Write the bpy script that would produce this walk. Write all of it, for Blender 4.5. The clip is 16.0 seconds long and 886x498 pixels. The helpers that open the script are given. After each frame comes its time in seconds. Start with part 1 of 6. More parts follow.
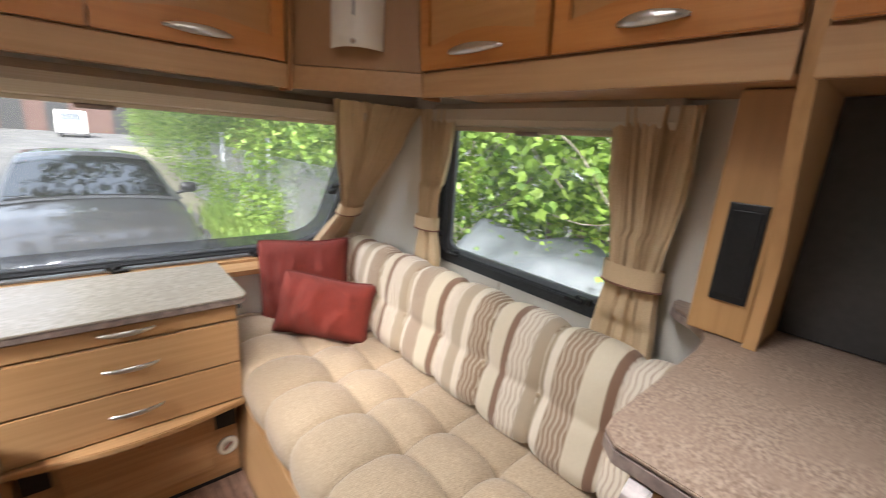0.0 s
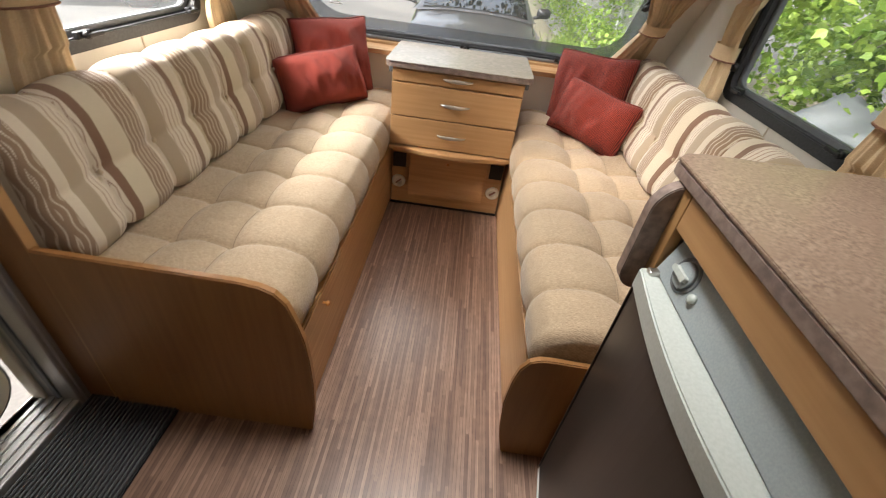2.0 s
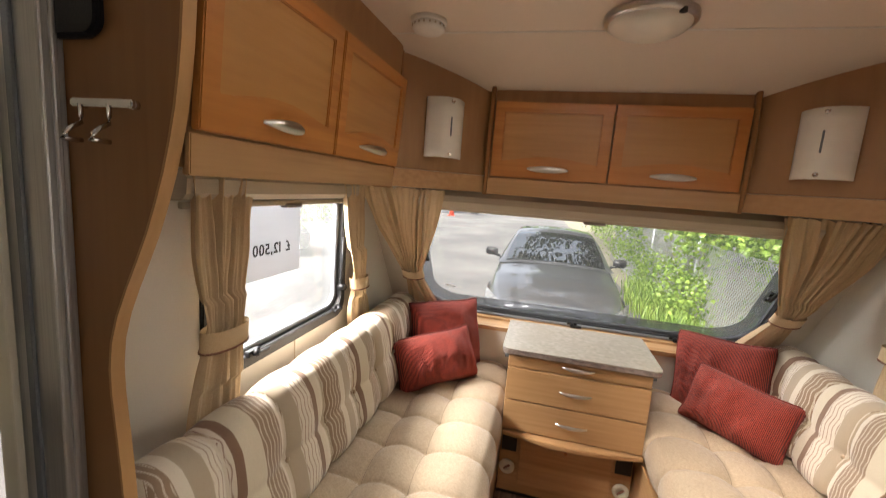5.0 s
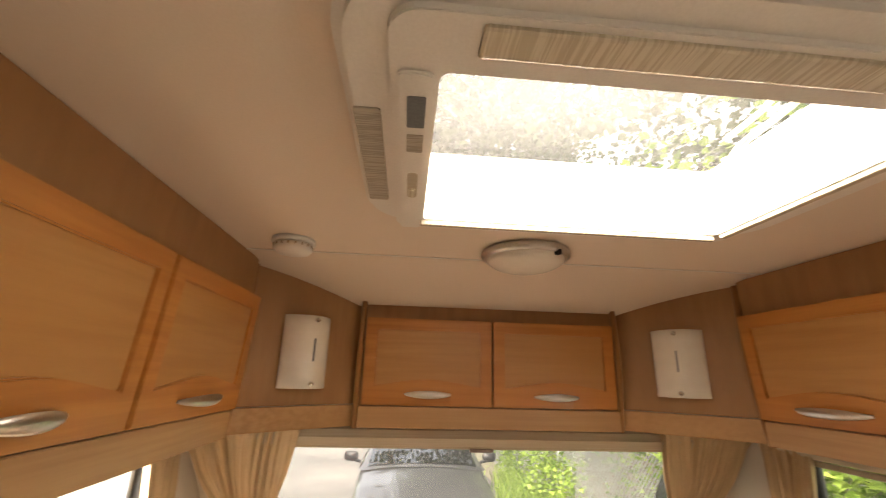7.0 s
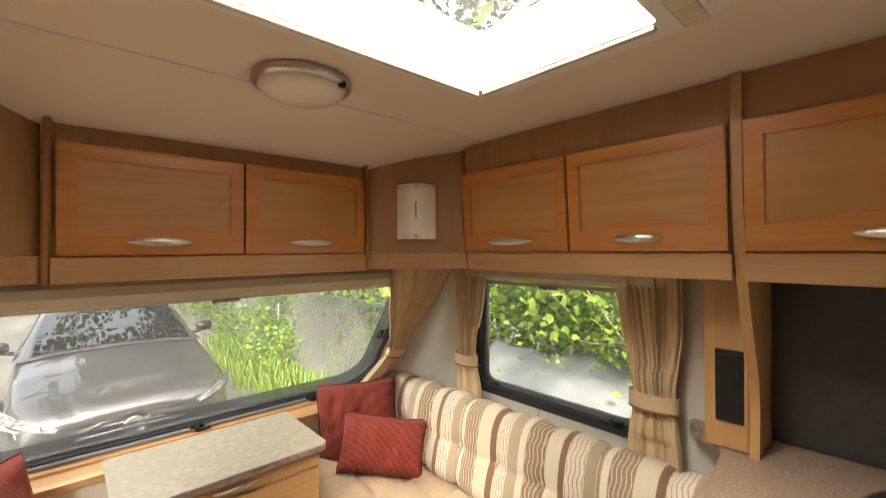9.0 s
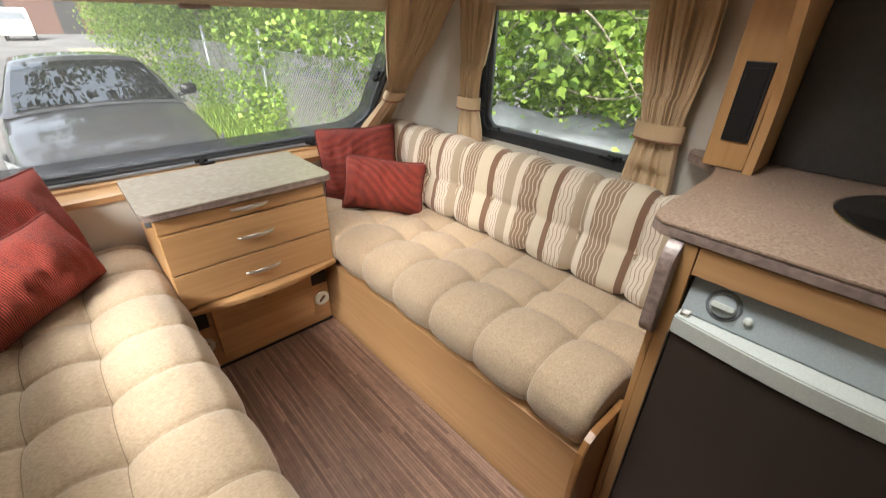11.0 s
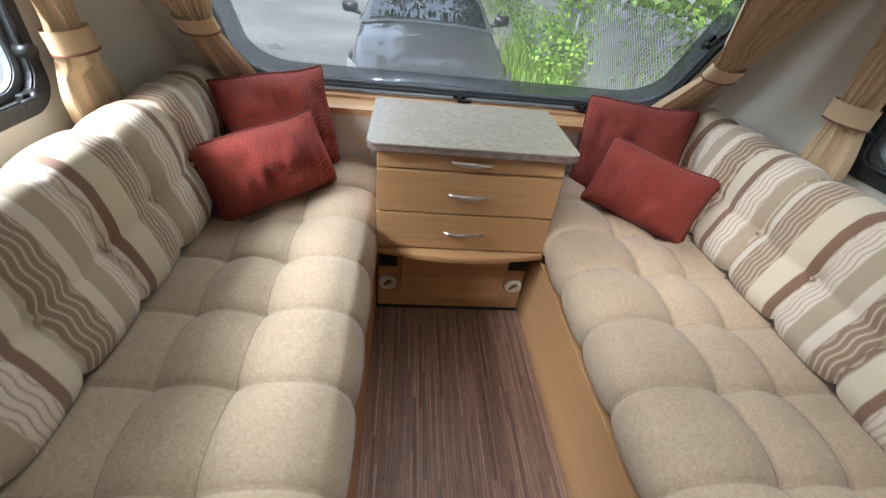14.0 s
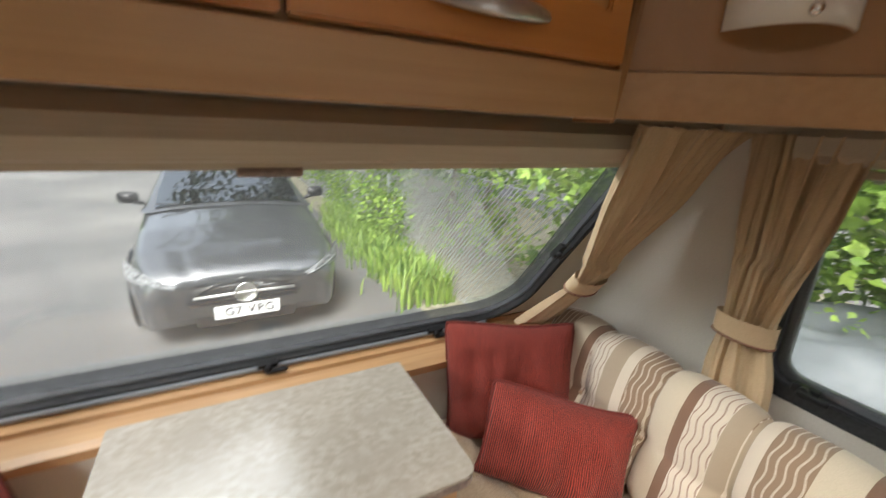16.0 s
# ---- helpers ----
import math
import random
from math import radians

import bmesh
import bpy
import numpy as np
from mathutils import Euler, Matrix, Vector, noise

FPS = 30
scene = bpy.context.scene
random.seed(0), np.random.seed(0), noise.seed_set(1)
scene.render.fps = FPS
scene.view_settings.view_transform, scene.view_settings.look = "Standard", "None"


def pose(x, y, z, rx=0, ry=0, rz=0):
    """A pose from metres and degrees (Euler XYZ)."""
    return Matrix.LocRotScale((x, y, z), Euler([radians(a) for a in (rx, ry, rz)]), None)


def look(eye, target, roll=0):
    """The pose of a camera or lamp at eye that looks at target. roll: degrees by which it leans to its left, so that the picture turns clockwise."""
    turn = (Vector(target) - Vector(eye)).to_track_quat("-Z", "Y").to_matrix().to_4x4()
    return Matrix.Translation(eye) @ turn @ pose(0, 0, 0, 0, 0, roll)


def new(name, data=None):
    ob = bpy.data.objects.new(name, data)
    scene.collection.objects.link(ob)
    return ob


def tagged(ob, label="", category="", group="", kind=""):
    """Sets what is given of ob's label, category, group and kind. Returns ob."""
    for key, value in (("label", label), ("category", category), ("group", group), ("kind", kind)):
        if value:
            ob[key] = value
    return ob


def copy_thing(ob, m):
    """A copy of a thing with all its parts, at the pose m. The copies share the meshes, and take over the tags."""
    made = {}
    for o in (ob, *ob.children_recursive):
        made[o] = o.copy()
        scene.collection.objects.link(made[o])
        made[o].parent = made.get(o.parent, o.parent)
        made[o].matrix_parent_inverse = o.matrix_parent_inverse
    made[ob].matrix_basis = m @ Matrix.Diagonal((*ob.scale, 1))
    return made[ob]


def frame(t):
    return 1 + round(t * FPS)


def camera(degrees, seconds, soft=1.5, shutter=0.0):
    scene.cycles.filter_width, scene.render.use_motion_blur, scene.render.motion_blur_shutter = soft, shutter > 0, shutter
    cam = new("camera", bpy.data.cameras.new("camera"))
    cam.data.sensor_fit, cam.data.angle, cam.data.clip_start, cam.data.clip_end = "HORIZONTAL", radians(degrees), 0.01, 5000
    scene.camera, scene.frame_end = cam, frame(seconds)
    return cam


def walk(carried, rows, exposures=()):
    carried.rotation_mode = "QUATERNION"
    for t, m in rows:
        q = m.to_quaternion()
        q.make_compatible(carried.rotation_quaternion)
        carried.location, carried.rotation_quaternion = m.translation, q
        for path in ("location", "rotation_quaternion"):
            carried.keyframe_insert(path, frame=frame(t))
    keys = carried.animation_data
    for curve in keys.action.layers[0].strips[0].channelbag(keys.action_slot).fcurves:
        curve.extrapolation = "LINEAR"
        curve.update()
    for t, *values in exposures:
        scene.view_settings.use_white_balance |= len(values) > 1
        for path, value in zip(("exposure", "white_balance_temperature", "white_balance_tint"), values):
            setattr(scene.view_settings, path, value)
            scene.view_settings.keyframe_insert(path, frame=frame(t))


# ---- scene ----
cam = camera(93.9, 16.0, 1.0, 0.3)
PATH = [
    (0, (-0.04, -1.391, 1.318), (1.236, 0.064, 0.812), 4.1),
    (0.5, (-0.075, -1.512, 1.328), (0.587, 0.287, 0.757), 4.5),
    (1, (-0.055, -1.721, 1.308), (0.242, 0.099, 0.534), 4.3),
    (1.5, (0.03, -1.825, 1.274), (0.141, -0.118, 0.237), 5.6),
    (2, (0.043, -1.9, 1.227), (0.036, -0.301, 0.026), 7.9),
    (2.5, (0.032, -1.936, 1.209), (-0.13, -0.369, -0.022), 9.0),
    (3, (0.018, -1.943, 1.236), (-0.297, -0.33, 0.095), 8.6),
    (3.5, (-0.017, -1.888, 1.286), (-0.449, -0.202, 0.301), 7.0),
    (4, (-0.076, -1.814, 1.296), (-0.589, -0.034, 0.542), 5.6),
    (4.2, (-0.136, -1.794, 1.33), (-0.639, 0.022, 0.658), 5.2),
    (6.3, (-0.254, -1.681, 1.552), (-0.585, 0.254, 1.932), 2.1),
    (6.5, (-0.273, -1.641, 1.573), (-0.508, 0.29, 2.037), 2.2),
    (7, (-0.301, -1.557, 1.607), (-0.146, 0.35, 2.19), 1.6),
    (7.5, (-0.3, -1.529, 1.619), (0.315, 0.284, 2.197), 0.3),
    (8, (-0.349, -1.492, 1.616), (0.655, 0.181, 2.056), -0.6),
    (8.5, (-0.384, -1.488, 1.566), (0.858, 0.062, 1.802), -0.7),
    (9, (-0.417, -1.488, 1.517), (0.928, -0.008, 1.519), -0.4),
    (9.2, (-0.425, -1.485, 1.501), (0.934, -0.022, 1.399), -0.4),
    (11.3, (-0.421, -1.468, 1.288), (0.726, -0.251, 0.192), 2.6),
    (11.5, (-0.435, -1.463, 1.27), (0.677, -0.289, 0.094), 4.2),
    (12, (-0.426, -1.473, 1.221), (0.533, -0.353, -0.131), 6.9),
    (12.5, (-0.351, -1.482, 1.181), (0.37, -0.352, -0.303), 9.3),
    (13, (-0.259, -1.467, 1.168), (0.215, -0.212, -0.315), 9.4),
    (13.5, (-0.235, -1.356, 1.195), (0.063, 0.084, -0.161), 8.7),
    (14, (-0.214, -1.157, 1.26), (-0.008, 0.439, 0.072), 7.0),
    (14.5, (-0.164, -1.007, 1.273), (0.002, 0.645, 0.159), 4.3),
    (15, (-0.104, -0.804, 1.282), (0.081, 0.853, 0.177), 2.9),
    (15.5, (-0.066, -0.65, 1.326), (0.326, 1.101, 0.442), 2.9),
    (16, (-0.062, -0.529, 1.422), (0.849, 1.153, 0.838), 2.9),
]
walk(cam, [(t, look(eye, target, roll)) for t, eye, target, roll in PATH],
     [(0, 1.97, 6450, 13), (0.5, 1.80, 6500, 10), (1.0, 1.75, 6800, 10), (2.0, 1.95, 7000, 13), (3.0, 1.97, 6750, 15), (4.2, 1.76, 6600, 14), (6.5, 2.27, 8300, 17), (9.0, 2.05, 7900, 11), (11.5, 1.90, 6800, 12), (12.0, 1.9, 6800, 11), (12.5, 1.97, 6000, 10), (13.0, 1.97, 5950, 10), (13.5, 1.67, 5850, 8), (15.0, 1.48, 6050, 10), (15.5, 1.5, 6100, 10), (16.0, 1.6, 6700, 10)])

# ---- world, sun, exposure ----
world = bpy.data.worlds.new("world")
scene.world = world
world.use_nodes = True
_n = world.node_tree.nodes
_sky = _n.new("ShaderNodeTexSky")
_sky.sky_type, _sky.sun_disc = "NISHITA", False
_sky.sun_elevation, _sky.sun_rotation = radians(51), radians(215)
_sky.air_density, _sky.dust_density = 1.0, 4.0
_hs = _n.new("ShaderNodeHueSaturation")
_hs.inputs["Saturation"].default_value = 0.4
world.node_tree.links.new(_sky.outputs[0], _hs.inputs["Color"])
world.node_tree.links.new(_hs.outputs[0], _n["Background"].inputs[0])
_n["Background"].inputs[1].default_value = 0.15
sun = new("sun", bpy.data.lights.new("sun", "SUN"))
sun.data.energy, sun.data.angle, sun.data.color = 3.5, radians(25), (1, 0.97, 0.93)
sun.matrix_world = look((0, 0, 10), (2.8, 4.0, 4))


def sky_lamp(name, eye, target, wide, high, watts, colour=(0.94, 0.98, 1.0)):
    """Stands in for the sky's light at a window opening, real or added."""
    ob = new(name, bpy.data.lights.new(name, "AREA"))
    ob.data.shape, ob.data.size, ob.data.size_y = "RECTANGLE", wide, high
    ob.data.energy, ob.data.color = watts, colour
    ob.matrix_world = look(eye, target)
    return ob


sky_lamp("sky_at_front_window", (-0.45, 1.05, 1.95), (0.15, -0.3, 0.60), 1.3, 0.6, 8.5)
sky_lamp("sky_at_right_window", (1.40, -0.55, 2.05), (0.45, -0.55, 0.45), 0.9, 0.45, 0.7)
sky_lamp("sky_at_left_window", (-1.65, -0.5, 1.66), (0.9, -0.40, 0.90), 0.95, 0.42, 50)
sky_lamp("sky_at_rooflight", (-0.10, -0.95, 2.45), (0.05, -1.50, 0.5), 0.5, 0.4, 14)
# fill lamp at an unseen opening, added to brighten the entrance and floor
sky_lamp("added_fill_at_kitchen", (1.20, -2.38, 1.35), (-0.9, -1.95, 0.25), 0.6, 0.4, 2.4)


# ---- materials ----
def node_mat(name, rough=0.5, metal=0.0, coat=0.0):
    m = bpy.data.materials.new(name)
    m.use_nodes = True
    b = m.node_tree.nodes["Principled BSDF"]
    b.inputs["Roughness"].default_value, b.inputs["Metallic"].default_value = rough, metal
    b.inputs["Coat Weight"].default_value = coat
    return m, m.node_tree.nodes, m.node_tree.links, b


def rgba(c):
    return (c[0], c[1], c[2], 1)


def coords(n, l, scale, rot=(0, 0, 0)):
    tc, mp = n.new("ShaderNodeTexCoord"), n.new("ShaderNodeMapping")
    mp.inputs["Scale"].default_value = scale
    mp.inputs["Rotation"].default_value = rot
    l.new(tc.outputs["Object"], mp.inputs["Vector"])
    return mp.outputs[0]


def grain(name, c1, c2, scale, rough=0.5, bump=0.1, metal=0.0, detail=6.0, c3=None, big=1.5, coat=0.0, lo=0.35, hi=0.65, vary=0.0, dist=0.002):
    """Two colours through noise stretched by scale, stained at a larger size by c3."""
    m, n, l, b = node_mat(name, rough, metal, coat)
    v = coords(n, l, scale)
    t = n.new("ShaderNodeTexNoise")
    t.inputs["Scale"].default_value, t.inputs["Detail"].default_value = 1.0, detail
    l.new(v, t.inputs["Vector"])
    r = n.new("ShaderNodeValToRGB")
    r.color_ramp.elements[0].position, r.color_ramp.elements[1].position = lo, hi
    r.color_ramp.elements[0].color, r.color_ramp.elements[1].color = rgba(c1), rgba(c2)
    l.new(t.outputs["Fac"], r.inputs[0])
    out = r.outputs[0]
    if c3:
        v2 = coords(n, l, (big, big, big))
        t2 = n.new("ShaderNodeTexNoise")
        t2.inputs["Scale"].default_value, t2.inputs["Detail"].default_value = 1.0, 3.0
        l.new(v2, t2.inputs["Vector"])
        mx = n.new("ShaderNodeMix")
        mx.data_type = "RGBA"
        mx.inputs["B"].default_value = rgba(c3)
        rr = n.new("ShaderNodeValToRGB")
        rr.color_ramp.elements[0].position, rr.color_ramp.elements[1].position = 0.4, 0.75
        l.new(t2.outputs["Fac"], rr.inputs[0])
        l.new(rr.outputs[0], mx.inputs["Factor"])
        l.new(out, mx.inputs["A"])
        out = mx.outputs["Result"]
    if vary:
        oi, hs = n.new("ShaderNodeObjectInfo"), n.new("ShaderNodeHueSaturation")
        mr = n.new("ShaderNodeMapRange")
        mr.inputs["To Min"].default_value, mr.inputs["To Max"].default_value = 1 - vary, 1 + vary
        l.new(oi.outputs["Random"], mr.inputs["Value"])
        l.new(mr.outputs[0], hs.inputs["Value"])
        l.new(out, hs.inputs["Color"])
        out = hs.outputs[0]
    l.new(out, b.inputs["Base Color"])
    if bump:
        bp = n.new("ShaderNodeBump")
        bp.inputs["Strength"].default_value, bp.inputs["Distance"].default_value = bump, dist
        l.new(t.outputs["Fac"], bp.inputs["Height"])
        l.new(bp.outputs[0], b.inputs["Normal"])
    return m


def glass_mat(name, tint=(1, 1, 1), gloss=0.5, base=0.02, haze=0.0):
    m = bpy.data.materials.new(name)
    m.use_nodes = True
    n, l = m.node_tree.nodes, m.node_tree.links
    n.remove(n["Principled BSDF"])
    tr, gl, mx, lw = (n.new("ShaderNodeBsdfTransparent"), n.new("ShaderNodeBsdfGlossy"), n.new("ShaderNodeMixShader"), n.new("ShaderNodeLayerWeight"))
    pw, ml = n.new("ShaderNodeMath"), n.new("ShaderNodeMath")
    pw.operation, ml.operation = "POWER", "MULTIPLY_ADD"
    pw.inputs[1].default_value = 4.0
    ml.inputs[1].default_value, ml.inputs[2].default_value = gloss, base
    tr.inputs[0].default_value = rgba(tint)
    gl.inputs["Roughness"].default_value = 0.03
    l.new(lw.outputs["Facing"], pw.inputs[0])
    l.new(pw.outputs[0], ml.inputs[0])
    l.new(ml.outputs[0], mx.inputs[0])
    l.new(tr.outputs[0], mx.inputs[1])
    l.new(gl.outputs[0], mx.inputs[2])
    tl, mh = n.new("ShaderNodeBsdfTranslucent"), n.new("ShaderNodeMixShader")
    tl.inputs[0].default_value = (0.9, 0.9, 0.9, 1)
    mh.inputs[0].default_value = haze
    l.new(mx.outputs[0], mh.inputs[1])
    l.new(tl.outputs[0], mh.inputs[2])
    l.new(mh.outputs[0], n["Material Output"].inputs[0])
    return m


def weave(name, c1, c2, size, rough=0.9, sheen=0.2, bump=0.6, axis=(0, 0, 0), rib=0.5, distort=2.0, stretch=(1, 1, 1), bands="DIAGONAL", nubs=0.0):
    """Cloth: ribs of thread broken up by noise, with a larger worn tone."""
    m, n, l, b = node_mat(name, rough)
    b.inputs["Sheen Weight"].default_value = sheen
    v = coords(n, l, stretch, axis)
    t = n.new("ShaderNodeTexNoise")
    t.inputs["Scale"].default_value, t.inputs["Detail"].default_value = 0.45 / size, 3.0
    l.new(v, t.inputs["Vector"])
    w = n.new("ShaderNodeTexWave")
    w.wave_type, w.bands_direction = "BANDS", bands
    w.inputs["Scale"].default_value, w.inputs["Distortion"].default_value = 0.18 / size, distort
    w.inputs["Detail"].default_value, w.inputs["Detail Scale"].default_value = 2.0, 2.0
    l.new(v, w.inputs["Vector"])
    mu = n.new("ShaderNodeMix")
    mu.inputs["Factor"].default_value = rib
    l.new(t.outputs["Fac"], mu.inputs["A"])
    if nubs:
        vo, inv = n.new("ShaderNodeTexVoronoi"), n.new("ShaderNodeMapRange")
        vo.inputs["Scale"].default_value = 1.0 / nubs
        vo.inputs["Randomness"].default_value = 0.45
        inv.inputs["From Max"].default_value, inv.inputs["To Min"].default_value, inv.inputs["To Max"].default_value = 0.65, 1.0, 0.0
        l.new(v, vo.inputs["Vector"])
        l.new(vo.outputs["Distance"], inv.inputs["Value"])
        l.new(inv.outputs[0], mu.inputs["B"])
    else:
        l.new(w.outputs["Fac"], mu.inputs["B"])
    r = n.new("ShaderNodeValToRGB")
    r.color_ramp.elements[0].position, r.color_ramp.elements[1].position = 0.25, 0.75
    r.color_ramp.elements[0].color, r.color_ramp.elements[1].color = rgba(c1), rgba(c2)
    l.new(mu.outputs["Result"], r.inputs[0])
    big, hs = n.new("ShaderNodeTexNoise"), n.new("ShaderNodeHueSaturation")
    big.inputs["Scale"].default_value, big.inputs["Detail"].default_value = 9.0, 3.0
    l.new(v, big.inputs["Vector"])
    mr = n.new("ShaderNodeMapRange")
    mr.inputs["To Min"].default_value, mr.inputs["To Max"].default_value = 0.88, 1.12
    l.new(big.outputs["Fac"], mr.inputs["Value"])
    l.new(mr.outputs[0], hs.inputs["Value"])
    l.new(r.outputs[0], hs.inputs["Color"])
    l.new(hs.outputs[0], b.inputs["Base Color"])
    bp = n.new("ShaderNodeBump")
    bp.inputs["Strength"].default_value, bp.inputs["Distance"].default_value = bump, 0.003
    l.new(mu.outputs["Result"], bp.inputs["Height"])
    l.new(bp.outputs[0], b.inputs["Normal"])
    return m


def striped(name, start):
    """Upholstery: bands across y from start, in a 0.3125 m repeat; two of the bands carry wavy rows of stitches."""
    m, n, l, b = node_mat(name, 0.85)
    b.inputs["Sheen Weight"].default_value = 0.2
    tc, sp = n.new("ShaderNodeTexCoord"), n.new("ShaderNodeSeparateXYZ")
    l.new(tc.outputs["Object"], sp.inputs[0])

    def mth(op, a, c=None, d=None):
        k = n.new("ShaderNodeMath")
        k.operation = op
        for i, q in enumerate((a, c, d)):
            if q is None:
                continue
            if isinstance(q, (int, float)):
                k.inputs[i].default_value = q
            else:
                l.new(q, k.inputs[i])
        return k.outputs[0]

    def steps(stops):
        r = n.new("ShaderNodeValToRGB")
        r.color_ramp.interpolation = "CONSTANT"
        e = r.color_ramp.elements
        e[0].color = rgba(stops[0][1])
        e[1].position, e[1].color = stops[1][0], rgba(stops[1][1])
        for p, c in stops[2:]:
            q = e.new(p)
            q.color = rgba(c)
        l.new(fr, r.inputs[0])
        return r.outputs[0]
    y, z, x = sp.outputs["Y"], sp.outputs["Z"], sp.outputs["X"]
    geo, ns = n.new("ShaderNodeNewGeometry"), n.new("ShaderNodeSeparateXYZ")
    l.new(geo.outputs["Normal"], ns.inputs[0])
    end = mth("LESS_THAN", ns.outputs["Y"], -0.6)
    y = mth("SUBTRACT", y, mth("MULTIPLY", end, mth("MULTIPLY", mth("SUBTRACT", mth("ABSOLUTE", x), 0.80), 0.5)))
    run = mth("ADD", z, mth("MULTIPLY", mth("ABSOLUTE", x), mth("MULTIPLY", mth("SUBTRACT", 1.0, end), 0.8)))
    fr = mth("FRACT", mth("DIVIDE", mth("SUBTRACT", start + 6.25, y), 0.3125))
    cream, tan, brown, white, mid = (0.54, 0.46, 0.34), (0.36, 0.28, 0.195), (0.19, 0.105, 0.064), (0.58, 0.50, 0.395), (0.255, 0.17, 0.108)
    base = steps([(0, brown), (0.075, white), (0.295, tan), (0.455, white), (0.545, mid), (0.80, cream)])
    off, full = (0, 0, 0), (1, 1, 1)
    lines = steps([(0, off), (0.085, full), (0.29, off), (0.552, full), (0.795, off)])
    wob = mth("MULTIPLY", mth("SINE", mth("ADD", mth("MULTIPLY", run, 72.0), mth("MULTIPLY", y, 11.0))), 0.0032)
    wave = mth("SINE", mth("MULTIPLY", mth("ADD", y, wob), 2 * math.pi / 0.0152))
    second = mth("GREATER_THAN", fr, 0.42)
    on = mth("MULTIPLY", mth("GREATER_THAN", wave, mth("SUBTRACT", 0.76, mth("MULTIPLY", second, 0.06))), lines)
    on = mth("MULTIPLY", on, mth("MULTIPLY_ADD", mth("GREATER_THAN", mth("SINE", mth("MULTIPLY", run, 2 * math.pi / 0.0058)), -0.3), 0.7, 0.3))
    ink = n.new("ShaderNodeMix")
    ink.data_type = "RGBA"
    l.new(second, ink.inputs["Factor"])
    ink.inputs["A"].default_value, ink.inputs["B"].default_value = rgba((0.23, 0.125, 0.095)), rgba((0.60, 0.51, 0.40))
    mx = n.new("ShaderNodeMix")
    mx.data_type = "RGBA"
    l.new(on, mx.inputs["Factor"])
    l.new(base, mx.inputs["A"])
    l.new(ink.outputs["Result"], mx.inputs["B"])
    t = n.new("ShaderNodeTexNoise")
    t.inputs["Scale"].default_value, t.inputs["Detail"].default_value = 700.0, 2.0
    l.new(tc.outputs["Object"], t.inputs["Vector"])
    hs = n.new("ShaderNodeHueSaturation")
    l.new(mx.outputs["Result"], hs.inputs["Color"])
    l.new(mth("ADD", mth("MULTIPLY", t.outputs["Fac"], 0.5), 0.75), hs.inputs["Value"])
    l.new(hs.outputs[0], b.inputs["Base Color"])
    bp = n.new("ShaderNodeBump")
    bp.inputs["Strength"].default_value, bp.inputs["Distance"].default_value = 0.4, 0.001
    l.new(t.outputs["Fac"], bp.inputs["Height"])
    l.new(bp.outputs[0], b.inputs["Normal"])
    return m


